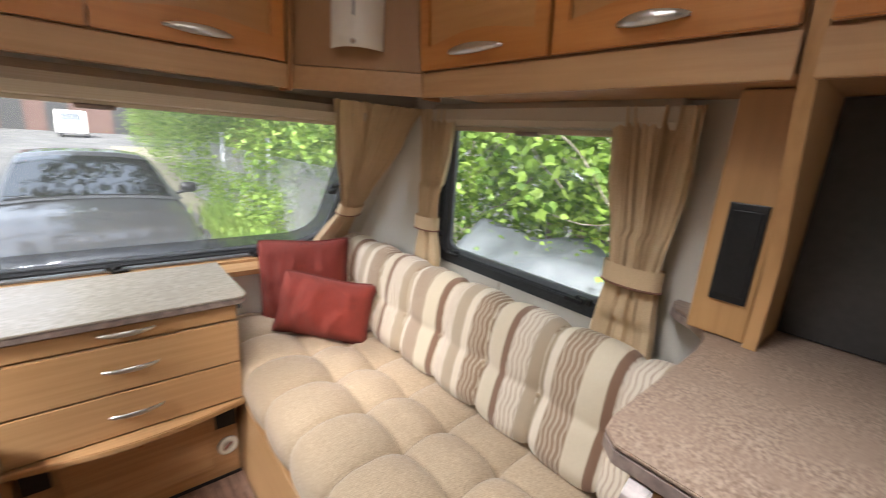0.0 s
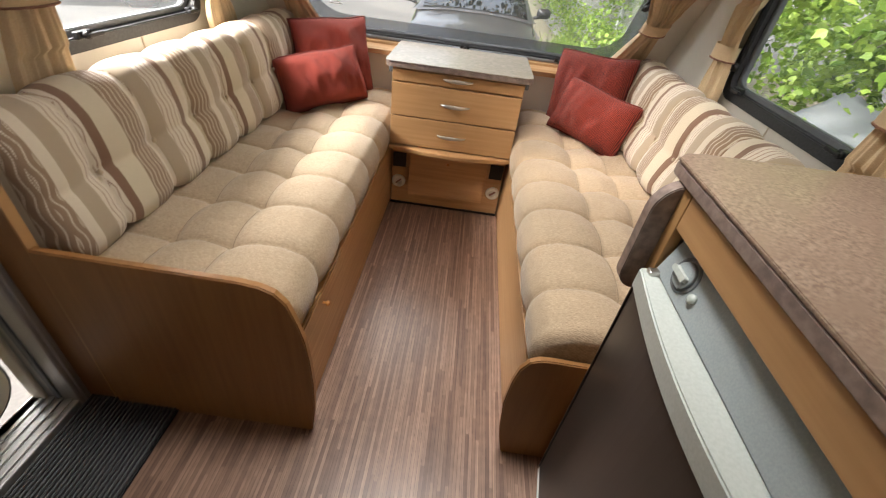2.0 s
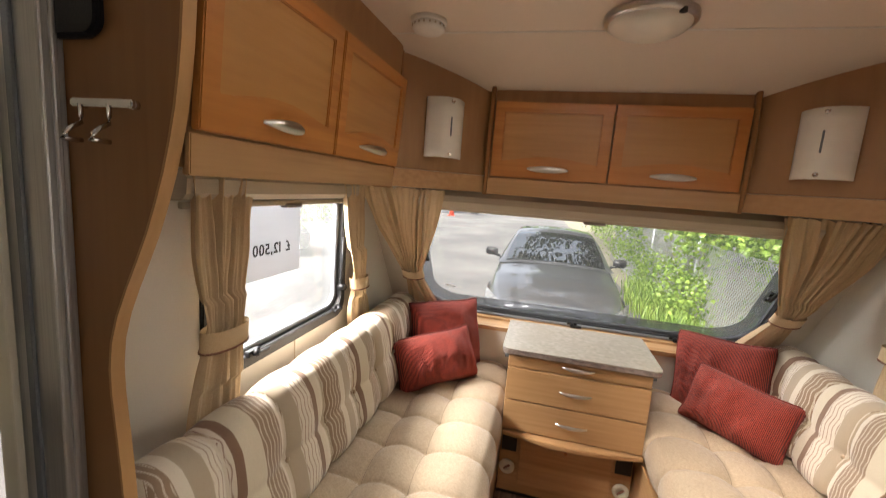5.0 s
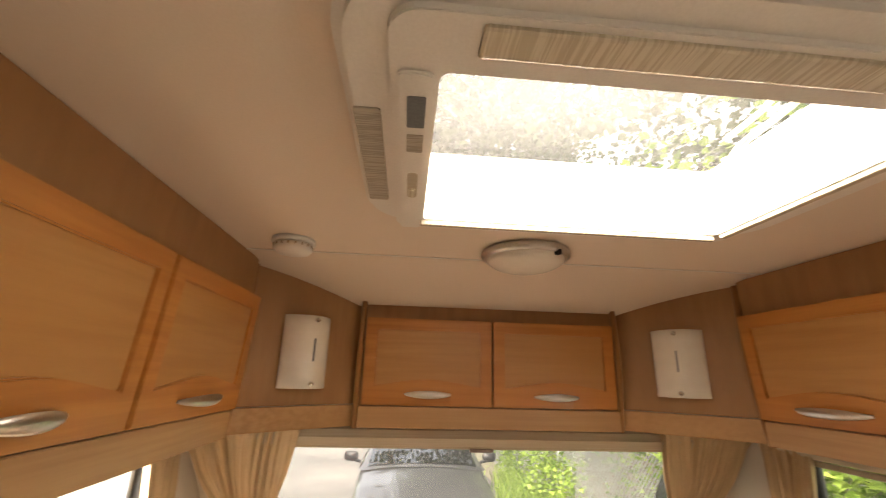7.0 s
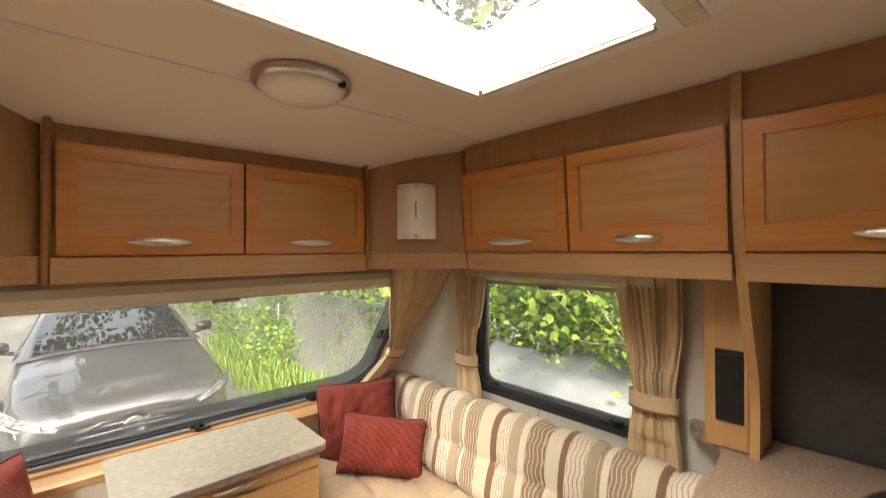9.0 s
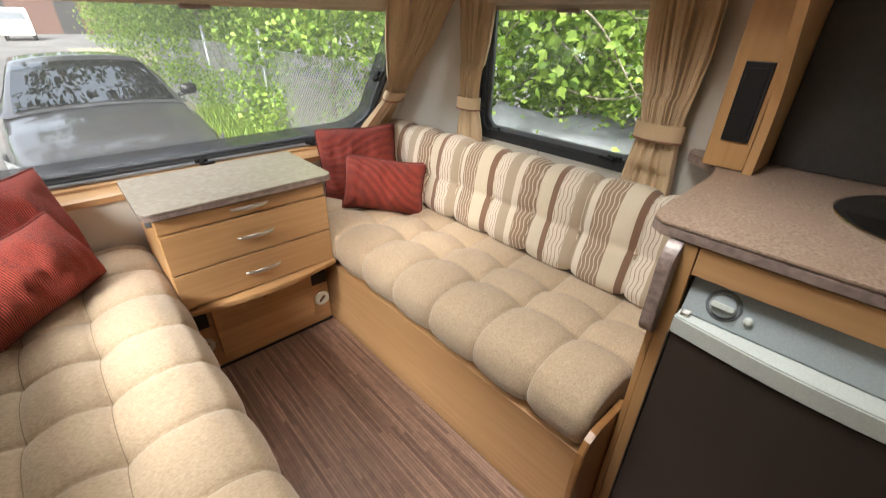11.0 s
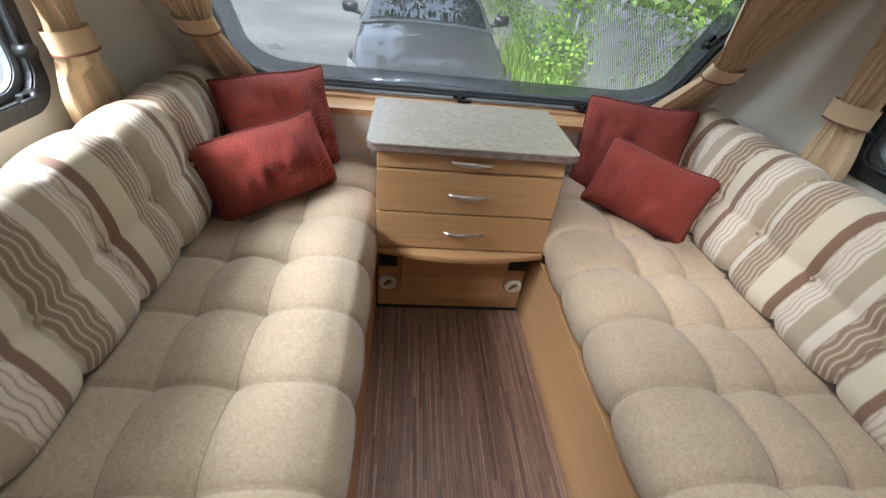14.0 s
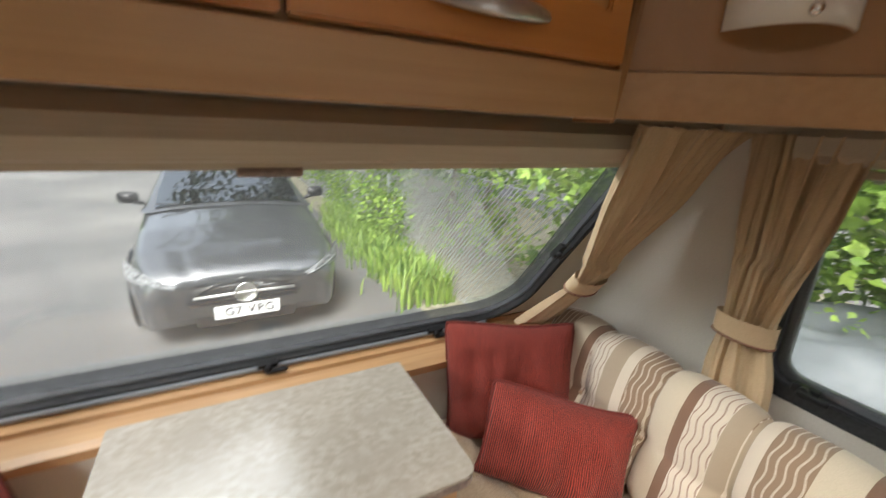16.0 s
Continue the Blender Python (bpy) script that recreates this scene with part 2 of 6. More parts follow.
def strip_floor(name):
    """Vinyl printed as narrow bamboo strips that run along y, each strip in its own tone."""
    m, n, l, b = node_mat(name, 0.36)
    tc, sp, cb = n.new("ShaderNodeTexCoord"), n.new("ShaderNodeSeparateXYZ"), n.new("ShaderNodeCombineXYZ")
    l.new(tc.outputs["Object"], sp.inputs[0])
    def mth(op, p, q=0.0):
        k = n.new("ShaderNodeMath")
        k.operation = op
        for i, v in enumerate((p, q)):
            if isinstance(v, (int, float)):
                k.inputs[i].default_value = v
            else:
                l.new(v, k.inputs[i])
        return k.outputs[0]
    across = mth("DIVIDE", sp.outputs["X"], 0.0105)
    row = mth("FLOOR", across)
    shift, tone = n.new("ShaderNodeTexWhiteNoise"), n.new("ShaderNodeTexWhiteNoise")
    shift.noise_dimensions, tone.noise_dimensions = "1D", "2D"
    l.new(row, shift.inputs["W"])
    piece = mth("FLOOR", mth("ADD", mth("DIVIDE", sp.outputs["Y"], 0.38), mth("MULTIPLY", shift.outputs["Value"], 7.0)))
    l.new(row, cb.inputs["X"])
    l.new(piece, cb.inputs["Y"])
    l.new(cb.outputs[0], tone.inputs["Vector"])
    ramp = n.new("ShaderNodeValToRGB")
    ramp.color_ramp.elements[0].color, ramp.color_ramp.elements[1].color = rgba((0.150, 0.085, 0.060)), rgba((0.305, 0.190, 0.138))
    l.new(tone.outputs["Value"], ramp.inputs[0])
    joint = n.new("ShaderNodeMix")
    joint.data_type = "RGBA"
    joint.inputs["B"].default_value = rgba((0.075, 0.042, 0.030))
    l.new(mth("MULTIPLY", mth("LESS_THAN", mth("FRACT", across), 0.09), 0.8), joint.inputs["Factor"])
    l.new(ramp.outputs[0], joint.inputs["A"])
    out = joint.outputs["Result"]
    fine = None
    for scale, lo, hi in (((160, 5, 1), 0.72, 1.28), ((45, 38, 1), 0.86, 1.14), ((3, 2, 1), 0.88, 1.12)):
        t, mr, hs = n.new("ShaderNodeTexNoise"), n.new("ShaderNodeMapRange"), n.new("ShaderNodeHueSaturation")
        t.inputs["Scale"].default_value, t.inputs["Detail"].default_value = 1.0, 4.0
        l.new(coords(n, l, scale), t.inputs["Vector"])
        mr.inputs["From Min"].default_value, mr.inputs["From Max"].default_value = 0.25, 0.75
        mr.inputs["To Min"].default_value, mr.inputs["To Max"].default_value = lo, hi
        l.new(t.outputs["Fac"], mr.inputs["Value"])
        l.new(mr.outputs[0], hs.inputs["Value"])
        l.new(out, hs.inputs["Color"])
        out = hs.outputs[0]
        fine = fine or t.outputs["Fac"]
    l.new(out, b.inputs["Base Color"])
    bp = n.new("ShaderNodeBump")
    bp.inputs["Strength"].default_value, bp.inputs["Distance"].default_value = 0.12, 0.001
    l.new(fine, bp.inputs["Height"])
    l.new(bp.outputs[0], b.inputs["Normal"])
    return m


def leaf_mat(name, c1, c2, through_light=0.42):
    m, n, l, b = node_mat(name, 0.5)
    g = n.new("ShaderNodeNewGeometry")
    r = n.new("ShaderNodeValToRGB")
    r.color_ramp.elements[0].color, r.color_ramp.elements[1].color = rgba(c1), rgba(c2)
    l.new(g.outputs["Random Per Island"], r.inputs[0])
    l.new(r.outputs[0], b.inputs["Base Color"])
    tl, ad = n.new("ShaderNodeBsdfTranslucent"), n.new("ShaderNodeMixShader")
    ad.inputs[0].default_value = through_light
    l.new(r.outputs[0], tl.inputs[0])
    l.new(b.outputs[0], ad.inputs[1])
    l.new(tl.outputs[0], ad.inputs[2])
    l.new(ad.outputs[0], n["Material Output"].inputs[0])
    return m


M_beech_x = grain("beech_along_x", (0.40, 0.218, 0.095), (0.485, 0.285, 0.135), (3, 70, 70), 0.4, 0.05, c3=(0.43, 0.240, 0.105))
M_beech_y = grain("beech_along_y", (0.40, 0.218, 0.095), (0.485, 0.285, 0.135), (70, 3, 70), 0.4, 0.05, c3=(0.43, 0.240, 0.105))
M_beech_z = grain("beech_upright", (0.40, 0.215, 0.085), (0.48, 0.275, 0.118), (70, 70, 3), 0.4, 0.05, c3=(0.43, 0.235, 0.095))
M_oak_x = grain("oak_along_x", (0.42, 0.155, 0.036), (0.55, 0.235, 0.064), (2.5, 55, 55), 0.36, 0.08, c3=(0.46, 0.175, 0.042), coat=0.1, vary=0.05)
M_oak_y = grain("oak_along_y", (0.42, 0.155, 0.036), (0.55, 0.235, 0.064), (55, 2.5, 55), 0.36, 0.08, c3=(0.46, 0.175, 0.042), coat=0.1, vary=0.05)
M_panel_x = grain("oak_panel_along_x", (0.40, 0.190, 0.062), (0.49, 0.255, 0.092), (2.5, 45, 45), 0.40, 0.06, c3=(0.43, 0.205, 0.067))
M_panel_y = grain("oak_panel_along_y", (0.40, 0.190, 0.062), (0.49, 0.255, 0.092), (45, 2.5, 45), 0.40, 0.06, c3=(0.43, 0.205, 0.067))
# beech again, with the weak light by the entrance painted in as darker brown
M_tall = grain("tall_panel_shaded_beech", (0.23, 0.103, 0.035), (0.29, 0.135, 0.049), (60, 60, 3), 0.42, 0.05, c3=(0.25, 0.115, 0.040))
# beech darkened for the shade on rear-facing boards; cover strips use it too
M_end = grain("shaded_beech", (0.25, 0.112, 0.036), (0.31, 0.148, 0.050), (50, 50, 3), 0.4, 0.05, c3=(0.275, 0.125, 0.041))
M_brown = grain("brown_board", (0.315, 0.158, 0.064), (0.37, 0.195, 0.083), (30, 30, 6), 0.5, 0.04, c3=(0.335, 0.172, 0.072))
M_ceiling = grain("ceiling_vinyl", (0.74, 0.64, 0.54), (0.77, 0.67, 0.57), (300, 300, 300), 0.7, 0.1, c3=(0.73, 0.63, 0.53), dist=0.0005)
M_wall = grain("wall_vinyl", (0.62, 0.58, 0.51), (0.66, 0.62, 0.55), (200, 200, 200), 0.65, 0.15, c3=(0.61, 0.57, 0.50), dist=0.0005)
M_floor_a = strip_floor("floor_strips")
M_seat = weave("seat_cloth", (0.266, 0.188, 0.117), (0.463, 0.350, 0.234), 0.0015, rib=0.15, distort=6.0, bump=0.5, stretch=(0.36, 1.0, 0.6))
# thread colour that also draws the shadow in the quilted grooves
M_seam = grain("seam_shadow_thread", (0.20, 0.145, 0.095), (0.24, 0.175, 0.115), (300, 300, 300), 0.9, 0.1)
M_stripe_r = striped("striped_cloth_hedge_side", -0.385)
M_stripe_l = striped("striped_cloth_road_side", -0.37)
M_red = weave("red_cloth", (0.075, 0.008, 0.005), (0.40, 0.050, 0.028), 0.0029, sheen=0.03, bump=1.0, rib=0.7, distort=1.6, bands="X", stretch=(1.0, 0.5, 0.5))
M_curtain = weave("curtain_cloth", (0.49, 0.355, 0.205), (0.60, 0.45, 0.285), 0.0013, sheen=0.1, bump=0.15, rib=0.12, distort=6.0)
M_cord = grain("red_cord", (0.075, 0.009, 0.006), (0.20, 0.024, 0.014), (260, 260, 260), 0.85, 0.5)
M_piping = grain("piping_brown", (0.18, 0.08, 0.05), (0.24, 0.11, 0.07), (200, 200, 200), 0.8, 0.2)
M_wt = grain("worktop_laminate", (0.165, 0.108, 0.078), (0.35, 0.262, 0.198), (150, 165, 150), 0.32, 0.02, c3=(0.25, 0.175, 0.13), lo=0.34, hi=0.66, big=22, detail=9)
M_wt_edge = grain("worktop_edge", (0.17, 0.125, 0.11), (0.29, 0.22, 0.19), (55, 55, 55), 0.4, 0.02, lo=0.35, hi=0.65, detail=8)
M_stone = grain("chest_top_laminate", (0.315, 0.27, 0.22), (0.415, 0.362, 0.302), (48, 75, 48), 0.2, 0.01, c3=(0.345, 0.297, 0.245), detail=10, big=16, lo=0.36, hi=0.64)
M_steel = grain("brushed_nickel", (0.55, 0.53, 0.50), (0.65, 0.63, 0.60), (20, 300, 300), 0.3, 0.05, metal=1.0)
M_chrome = grain("chrome", (0.7, 0.7, 0.7), (0.76, 0.76, 0.76), (50, 50, 50), 0.12, 0.0, metal=1.0)
M_alu = grain("aluminium", (0.42, 0.41, 0.40), (0.50, 0.49, 0.47), (400, 400, 6), 0.42, 0.08, metal=0.7)
M_black = grain("black_plastic", (0.007, 0.007, 0.008), (0.013, 0.013, 0.014), (300, 300, 300), 0.4, 0.1)
M_black.node_tree.nodes["Principled BSDF"].inputs["Specular IOR Level"].default_value = 0.3
M_rubber = grain("black_rubber", (0.014, 0.015, 0.017), (0.028, 0.029, 0.032), (120, 120, 120), 0.55, 0.1)
M_cream = grain("cream_plastic", (0.60, 0.55, 0.44), (0.65, 0.60, 0.49), (500, 500, 500), 0.5, 0.2, c3=(0.58, 0.53, 0.42), dist=0.0006)
M_white = grain("white_plastic", (0.74, 0.71, 0.66), (0.78, 0.75, 0.70), (300, 300, 300), 0.45, 0.05)
M_fridge = grain("fridge_brown", (0.034, 0.027, 0.023), (0.042, 0.034, 0.029), (250, 250, 250), 0.33, 0.12, c3=(0.036, 0.029, 0.025), dist=0.0004)
M_trim = grain("grey_green_plastic", (0.42, 0.455, 0.425), (0.47, 0.505, 0.475), (200, 200, 200), 0.35, 0.03)
M_grey = grain("grey_metallic_plastic", (0.10, 0.11, 0.12), (0.13, 0.14, 0.15), (300, 300, 300), 0.45, 0.03)
M_rail = grain("blue_grey_rail", (0.30, 0.34, 0.38), (0.36, 0.40, 0.44), (300, 300, 300), 0.4, 0.03)
M_panel_grey = grain("pale_control_panel", (0.26, 0.30, 0.31), (0.30, 0.34, 0.35), (300, 300, 300), 0.32, 0.03)
M_splash = grain("dark_splashback", (0.035, 0.034, 0.034), (0.045, 0.043, 0.042), (60, 60, 60), 0.3, 0.02)
M_rib = grain("mat_rib", (0.055, 0.055, 0.058), (0.10, 0.10, 0.104), (250, 250, 250), 0.7, 0.5)
M_mat = grain("ribbed_mat", (0.005, 0.005, 0.006), (0.012, 0.012, 0.013), (250, 250, 250), 0.85, 0.5)
M_blind = grain("blind_cassette", (0.44, 0.37, 0.27), (0.48, 0.41, 0.31), (6, 300, 300), 0.55, 0.08)
M_perf = grain("perforated_grille", (0.34, 0.30, 0.245), (0.46, 0.41, 0.34), (20, 420, 420), 0.6, 0.3, lo=0.45, hi=0.55, detail=1.0)
M_opal = grain("opal_glass", (0.74, 0.70, 0.62), (0.78, 0.74, 0.66), (20, 20, 20), 0.25, 0.0)
M_lens = grain("ribbed_lens", (0.55, 0.48, 0.36), (0.68, 0.62, 0.50), (320, 12, 12), 0.25, 0.4, lo=0.42, hi=0.58, detail=1.0)
M_glass = glass_mat("window_acrylic", (0.93, 0.96, 0.97), haze=0.017)
M_band = glass_mat("tinted_border", (0.46, 0.47, 0.49), haze=0.03)
M_dome = glass_mat("rooflight_acrylic", (0.92, 0.93, 0.93), haze=0.025)
M_asphalt = grain("asphalt", (0.062, 0.061, 0.061), (0.092, 0.090, 0.088), (60, 60, 60), 0.9, 0.4, c3=(0.145, 0.138, 0.132), big=0.45, detail=9)
M_car = grain("car_paint", (0.026, 0.027, 0.030), (0.032, 0.033, 0.036), (900, 900, 900), 0.40, 0.0, coat=1.0)
M_car.node_tree.nodes["Principled BSDF"].inputs["Coat IOR"].default_value = 2.3
M_carglass = grain("car_glass", (0.24, 0.26, 0.27), (0.27, 0.29, 0.30), (5, 5, 5), 0.02, 0.0, metal=1.0)
M_tyre = grain("tyre", (0.015, 0.015, 0.015), (0.025, 0.025, 0.025), (90, 90, 90), 0.85, 0.3)
M_lamp = grain("headlamp", (0.07, 0.072, 0.075), (0.24, 0.245, 0.25), (40, 15, 40), 0.35, 0.1)
M_plate = grain("number_plate", (0.58, 0.58, 0.57), (0.62, 0.62, 0.61), (50, 50, 50), 0.4, 0.0)
M_leaf_a = leaf_mat("leaves_bright", (0.075, 0.16, 0.016), (0.34, 0.48, 0.085))
M_leaf_b = leaf_mat("leaves_dark", (0.05, 0.11, 0.016), (0.22, 0.35, 0.06))
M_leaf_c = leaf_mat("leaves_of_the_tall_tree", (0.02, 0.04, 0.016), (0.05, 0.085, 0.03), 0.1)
M_bark = grain("bark", (0.13, 0.10, 0.075), (0.34, 0.29, 0.23), (25, 25, 5), 0.9, 0.6, dist=0.01)
M_wire = grain("galvanised_wire", (0.36, 0.37, 0.37), (0.46, 0.47, 0.47), (80, 80, 80), 0.45, 0.0, metal=0.6)
M_tarp = grain("weathered_sheet", (0.13, 0.143, 0.155), (0.21, 0.223, 0.235), (5, 5, 5), 0.75, 0.2, c3=(0.115, 0.125, 0.135), big=3)
M_paper = leaf_mat("paper", (0.42, 0.43, 0.45), (0.44, 0.45, 0.47), 0.3)
M_ink = grain("ink", (0.02, 0.02, 0.02), (0.03, 0.03, 0.03), (20, 20, 20), 0.7, 0.0)
M_brick = grain("far_brick", (0.085, 0.045, 0.036), (0.13, 0.072, 0.056), (8, 8, 20), 0.9, 0.2)
M_orange = grain("orange_plastic", (0.6, 0.06, 0.02), (0.7, 0.09, 0.03), (20, 20, 20), 0.5, 0.0)
M_soil = grain("verge_soil", (0.13, 0.115, 0.075), (0.27, 0.245, 0.175), (15, 15, 15), 0.95, 0.6)


# ---- building helpers ----
def link(name, bm, material):
    bmesh.ops.recalc_face_normals(bm, faces=bm.faces)
    me = bpy.data.meshes.new(name)
    bm.to_mesh(me)
    bm.free()
    me.materials.append(material)
    return new(name, me)


def thing(name, label, category, at=(0, 0, 0), group="", kind=""):
    ob = new(name)
    ob.location = at
    ob.empty_display_size = 0.05
    return tagged(ob, label, category, group, kind)


def part(name, bm, material, parent, label=""):
    """One mesh under a thing or a part; its vertices are in world metres."""
    ob = link(name, bm, material)
    ob.parent = parent
    top = parent if parent.parent is None else None
    ob.matrix_parent_inverse = Matrix.Translation(-parent.location) if top else Matrix()
    return tagged(ob, label)


def solo(name, bm, material, label, category, kind="", group=""):
    return tagged(link(name, bm, material), label, category, group, kind)


def smooth(bm, on=True):
    for f in bm.faces:
        f.smooth = on
    return bm


def box(x0, x1, y0, y1, z0, z1, bevel=0.003, seg=2, bm=None):
    b = bmesh.new()
    bmesh.ops.create_cube(b, size=1, matrix=Matrix.Translation(((x0 + x1) / 2, (y0 + y1) / 2, (z0 + z1) / 2)) @ Matrix.Diagonal((abs(x1 - x0), abs(y1 - y0), abs(z1 - z0), 1)))
    if bevel:
        bmesh.ops.bevel(b, geom=b.edges[:], offset=bevel, segments=seg, affect="EDGES", profile=0.5)
    return join(bm, b)


def join(bm, b, m=None):
    if m is not None:
        b.transform(m)
    if bm is None:
        return b
    me = bpy.data.meshes.new("joined")
    b.to_mesh(me)
    b.free()
    bm.from_mesh(me)
    bpy.data.meshes.remove(me)
    return bm


def cyl(p, q, r, r2=None, n=16, bm=None, bevel=0.0):
    p, q = Vector(p), Vector(q)
    b = bmesh.new()
    bmesh.ops.create_cone(b, cap_ends=True, segments=n, radius1=r, radius2=r if r2 is None else r2, depth=(q - p).length)
    if bevel:
        bmesh.ops.bevel(b, geom=[e for e in b.edges if len(e.link_faces) == 2 and e.calc_face_angle(0) > 0.6], offset=bevel, segments=2, affect="EDGES")
    b.transform(Matrix.Translation((p + q) / 2) @ (q - p).to_track_quat("Z", "Y").to_matrix().to_4x4())
    for f in b.faces:
        f.smooth = len(f.verts) == 4
    return join(bm, b)


def lathe(profile, m, n=32, bm=None):
    """A turned shape: (radius, height) pairs about local z."""
    b = bmesh.new()
    rings = [[b.verts.new((r * math.cos(2 * math.pi * i / n), r * math.sin(2 * math.pi * i / n), h)) for i in range(n)] for r, h in profile]
    for a, c in zip(rings, rings[1:]):
        for i in range(n):
            b.faces.new((a[i], a[(i + 1) % n], c[(i + 1) % n], c[i]))
    b.faces.new(rings[0]), b.faces.new(rings[-1])
    smooth(b)
    return join(bm, b, m)


def rrect(w, h, r, cx=0.0, cy=0.0, n=6, radii=None):
    """Rounded rectangle as a loop of 2D points; radii from the lower left, anticlockwise."""
    out = []
    rr = radii or (r, r, r, r)
    for k, (sx, sy) in enumerate(((-1, -1), (1, -1), (1, 1), (-1, 1))):
        q = max(rr[k], 1e-4)
        for i in range(n + 1):
            a = math.pi + k * math.pi / 2 + i * math.pi / 2 / n
            out.append((cx + sx * (w / 2 - q) + q * math.cos(a), cy + sy * (h / 2 - q) + q * math.sin(a)))
    return out


def slab(outer, m, depth, holes=(), bevel=0.0, bm=None):
    """A flat board from 2D loops in local x, y; its front is at local z = 0 and it goes back to -depth."""
    b = bmesh.new()
    edges = []
    for loop in (outer, *holes):
        vs = [b.verts.new((x, y, 0)) for x, y in loop]
        edges += [b.edges.new((vs[i], vs[(i + 1) % len(vs)])) for i in range(len(vs))]
    if holes:
        bmesh.ops.triangle_fill(b, edges=edges, use_beauty=True, use_dissolve=False)
    else:
        b.faces.new(b.verts[:])
    g = bmesh.ops.extrude_face_region(b, geom=b.faces[:])
    bmesh.ops.translate(b, verts=[v for v in g["geom"] if isinstance(v, bmesh.types.BMVert)], vec=(0, 0, -depth))
    bmesh.ops.recalc_face_normals(b, faces=b.faces)
    if bevel:
        sharp = [e for e in b.edges if len(e.link_faces) == 2 and e.calc_face_angle(0) > 1.2]
        bmesh.ops.bevel(b, geom=sharp, offset=bevel, segments=2, affect="EDGES", clamp_overlap=True)
    return join(bm, b, m)


def axes(o, ux, uy):
    """A pose from an origin and the directions of local x and y."""
    ux, uy = Vector(ux).normalized(), Vector(uy)
    uz = ux.cross(uy).normalized()
    uy = uz.cross(ux)
    return Matrix(((ux.x, uy.x, uz.x, o[0]), (ux.y, uy.y, uz.y, o[1]), (ux.z, uy.z, uz.z, o[2]), (0, 0, 0, 1)))


def sheet(fn, nu, nv, bm=None, close_u=False):
    """A surface from fn(u, v), u and v from 0 to 1."""
    b = bmesh.new()
    vs = [[b.verts.new(fn(i / nu, j / nv)) for j in range(nv + 1)] for i in range(nu + (0 if close_u else 1))]
    k = len(vs)
    for i in range(nu):
        for j in range(nv):
            b.faces.new((vs[i][j], vs[(i + 1) % k][j], vs[(i + 1) % k][j + 1], vs[i][j + 1]))
    smooth(b)
    return join(bm, b)


def tube(points, r, n=8, bm=None, closed=False):
    """A round bar along points."""
    pts = [Vector(p) for p in points]
    b = bmesh.new()
    rings = []
    for i, p in enumerate(pts):
        a = pts[i - 1] if (i or closed) else p
        c = pts[(i + 1) % len(pts)] if (i < len(pts) - 1 or closed) else p
        q = (c - a).to_track_quat("Z", "Y")
        rad = r(i / (len(pts) - 1)) if callable(r) else r
        rings.append([b.verts.new(p + q @ Vector((rad * math.cos(2 * math.pi * k / n), rad * math.sin(2 * math.pi * k / n), 0))) for k in range(n)])
    pairs = list(zip(rings, rings[1:])) + ([(rings[-1], rings[0])] if closed else [])
    for a, c in pairs:
        for k in range(n):
            b.faces.new((a[k], a[(k + 1) % n], c[(k + 1) % n], c[k]))
    if not closed:
        b.faces.new(rings[0]), b.faces.new(rings[-1])
    smooth(b)
    return join(bm, b)


def lerp(table, t):
    """Piecewise straight interpolation in a table of (t, value)."""
    for (a, va), (c, vc) in zip(table, table[1:]):
        if t <= c:
            s = max(0.0, (t - a) / (c - a))
            return va + (vc - va) * s
    return table[-1][1]


# ---- the shell of the caravan ----
XW, CEIL, REAR = 1.06, 1.92, -3.0
SLOPE = 0.72


def front_y(z):
    return 0.60 - SLOPE * (z - 0.74)


R_AX = axes((XW, 0, 0), (0, -1, 0), (0, 0, 1))
L_AX = axes((-XW, 0, 0), (0, 1, 0), (0, 0, 1))
F_AX = axes((0, 0.60, 0.74), (1, 0, 0), (0, -SLOPE, 1))
WIN_S = rrect(0.79, 0.568, 0, 0.507, 1.136, radii=(0.05, 0.05, 0.03, 0.03))
WIN_L = rrect(0.78, 0.545, 0, -0.49, 1.135, radii=(0.07, 0.07, 0.04, 0.04))
WIN_F = rrect(1.74, 0.80, 0, 0, 0.42, radii=(0.16, 0.16, 0.05, 0.05), n=10)
DOOR_HOLE = [(-1.93, 0.03), (-1.27, 0.03), (-1.27, 1.78), (-1.93, 1.78)]
side = [(-0.60, -0.05), (3.0, -0.05), (3.0, CEIL), (-0.10, CEIL), (-front_y(1.43), 1.43), (-0.60, 0.74)]
# the second opening is an addition that lets the kitchen fill lamp in
solo("wall_right", slab(side, R_AX, 0.03, [WIN_S, rrect(0.70, 0.42, 0.04, 2.38, 1.24)]), M_wall, "cream vinyl side wall with a window and an added unseen opening", "wall", "structure")
lside = [(-x, z) for x, z in side][::-1]
solo("wall_left", slab(lside, L_AX, 0.03, [WIN_L, DOOR_HOLE]), M_wall, "cream vinyl side wall with window and doorway", "wall", "structure")
solo("wall_front", slab([(-XW, 0), (XW, 0), (XW, 0.86), (-XW, 0.86)], F_AX, 0.03, [WIN_F]), M_wall, "sloping front wall around the wide window", "wall", "structure")
solo("wall_front_upper", box(-XW, XW, 0.10, 0.13, 1.43, CEIL, 0), M_wall, "front wall above the window", "wall", "structure")
solo("wall_front_lower", box(-XW, XW, 0.47, 0.50, -0.05, 0.70, 0), M_wall, "cream front wall below the window sill", "wall", "structure")
solo("wall_rear", slab([(-XW, -0.05), (XW, -0.05), (XW, CEIL), (-XW, CEIL)], axes((0, REAR, 0), (-1, 0, 0), (0, 0, 1)), 0.03), M_wall, "plain cream rear wall", "wall", "structure")
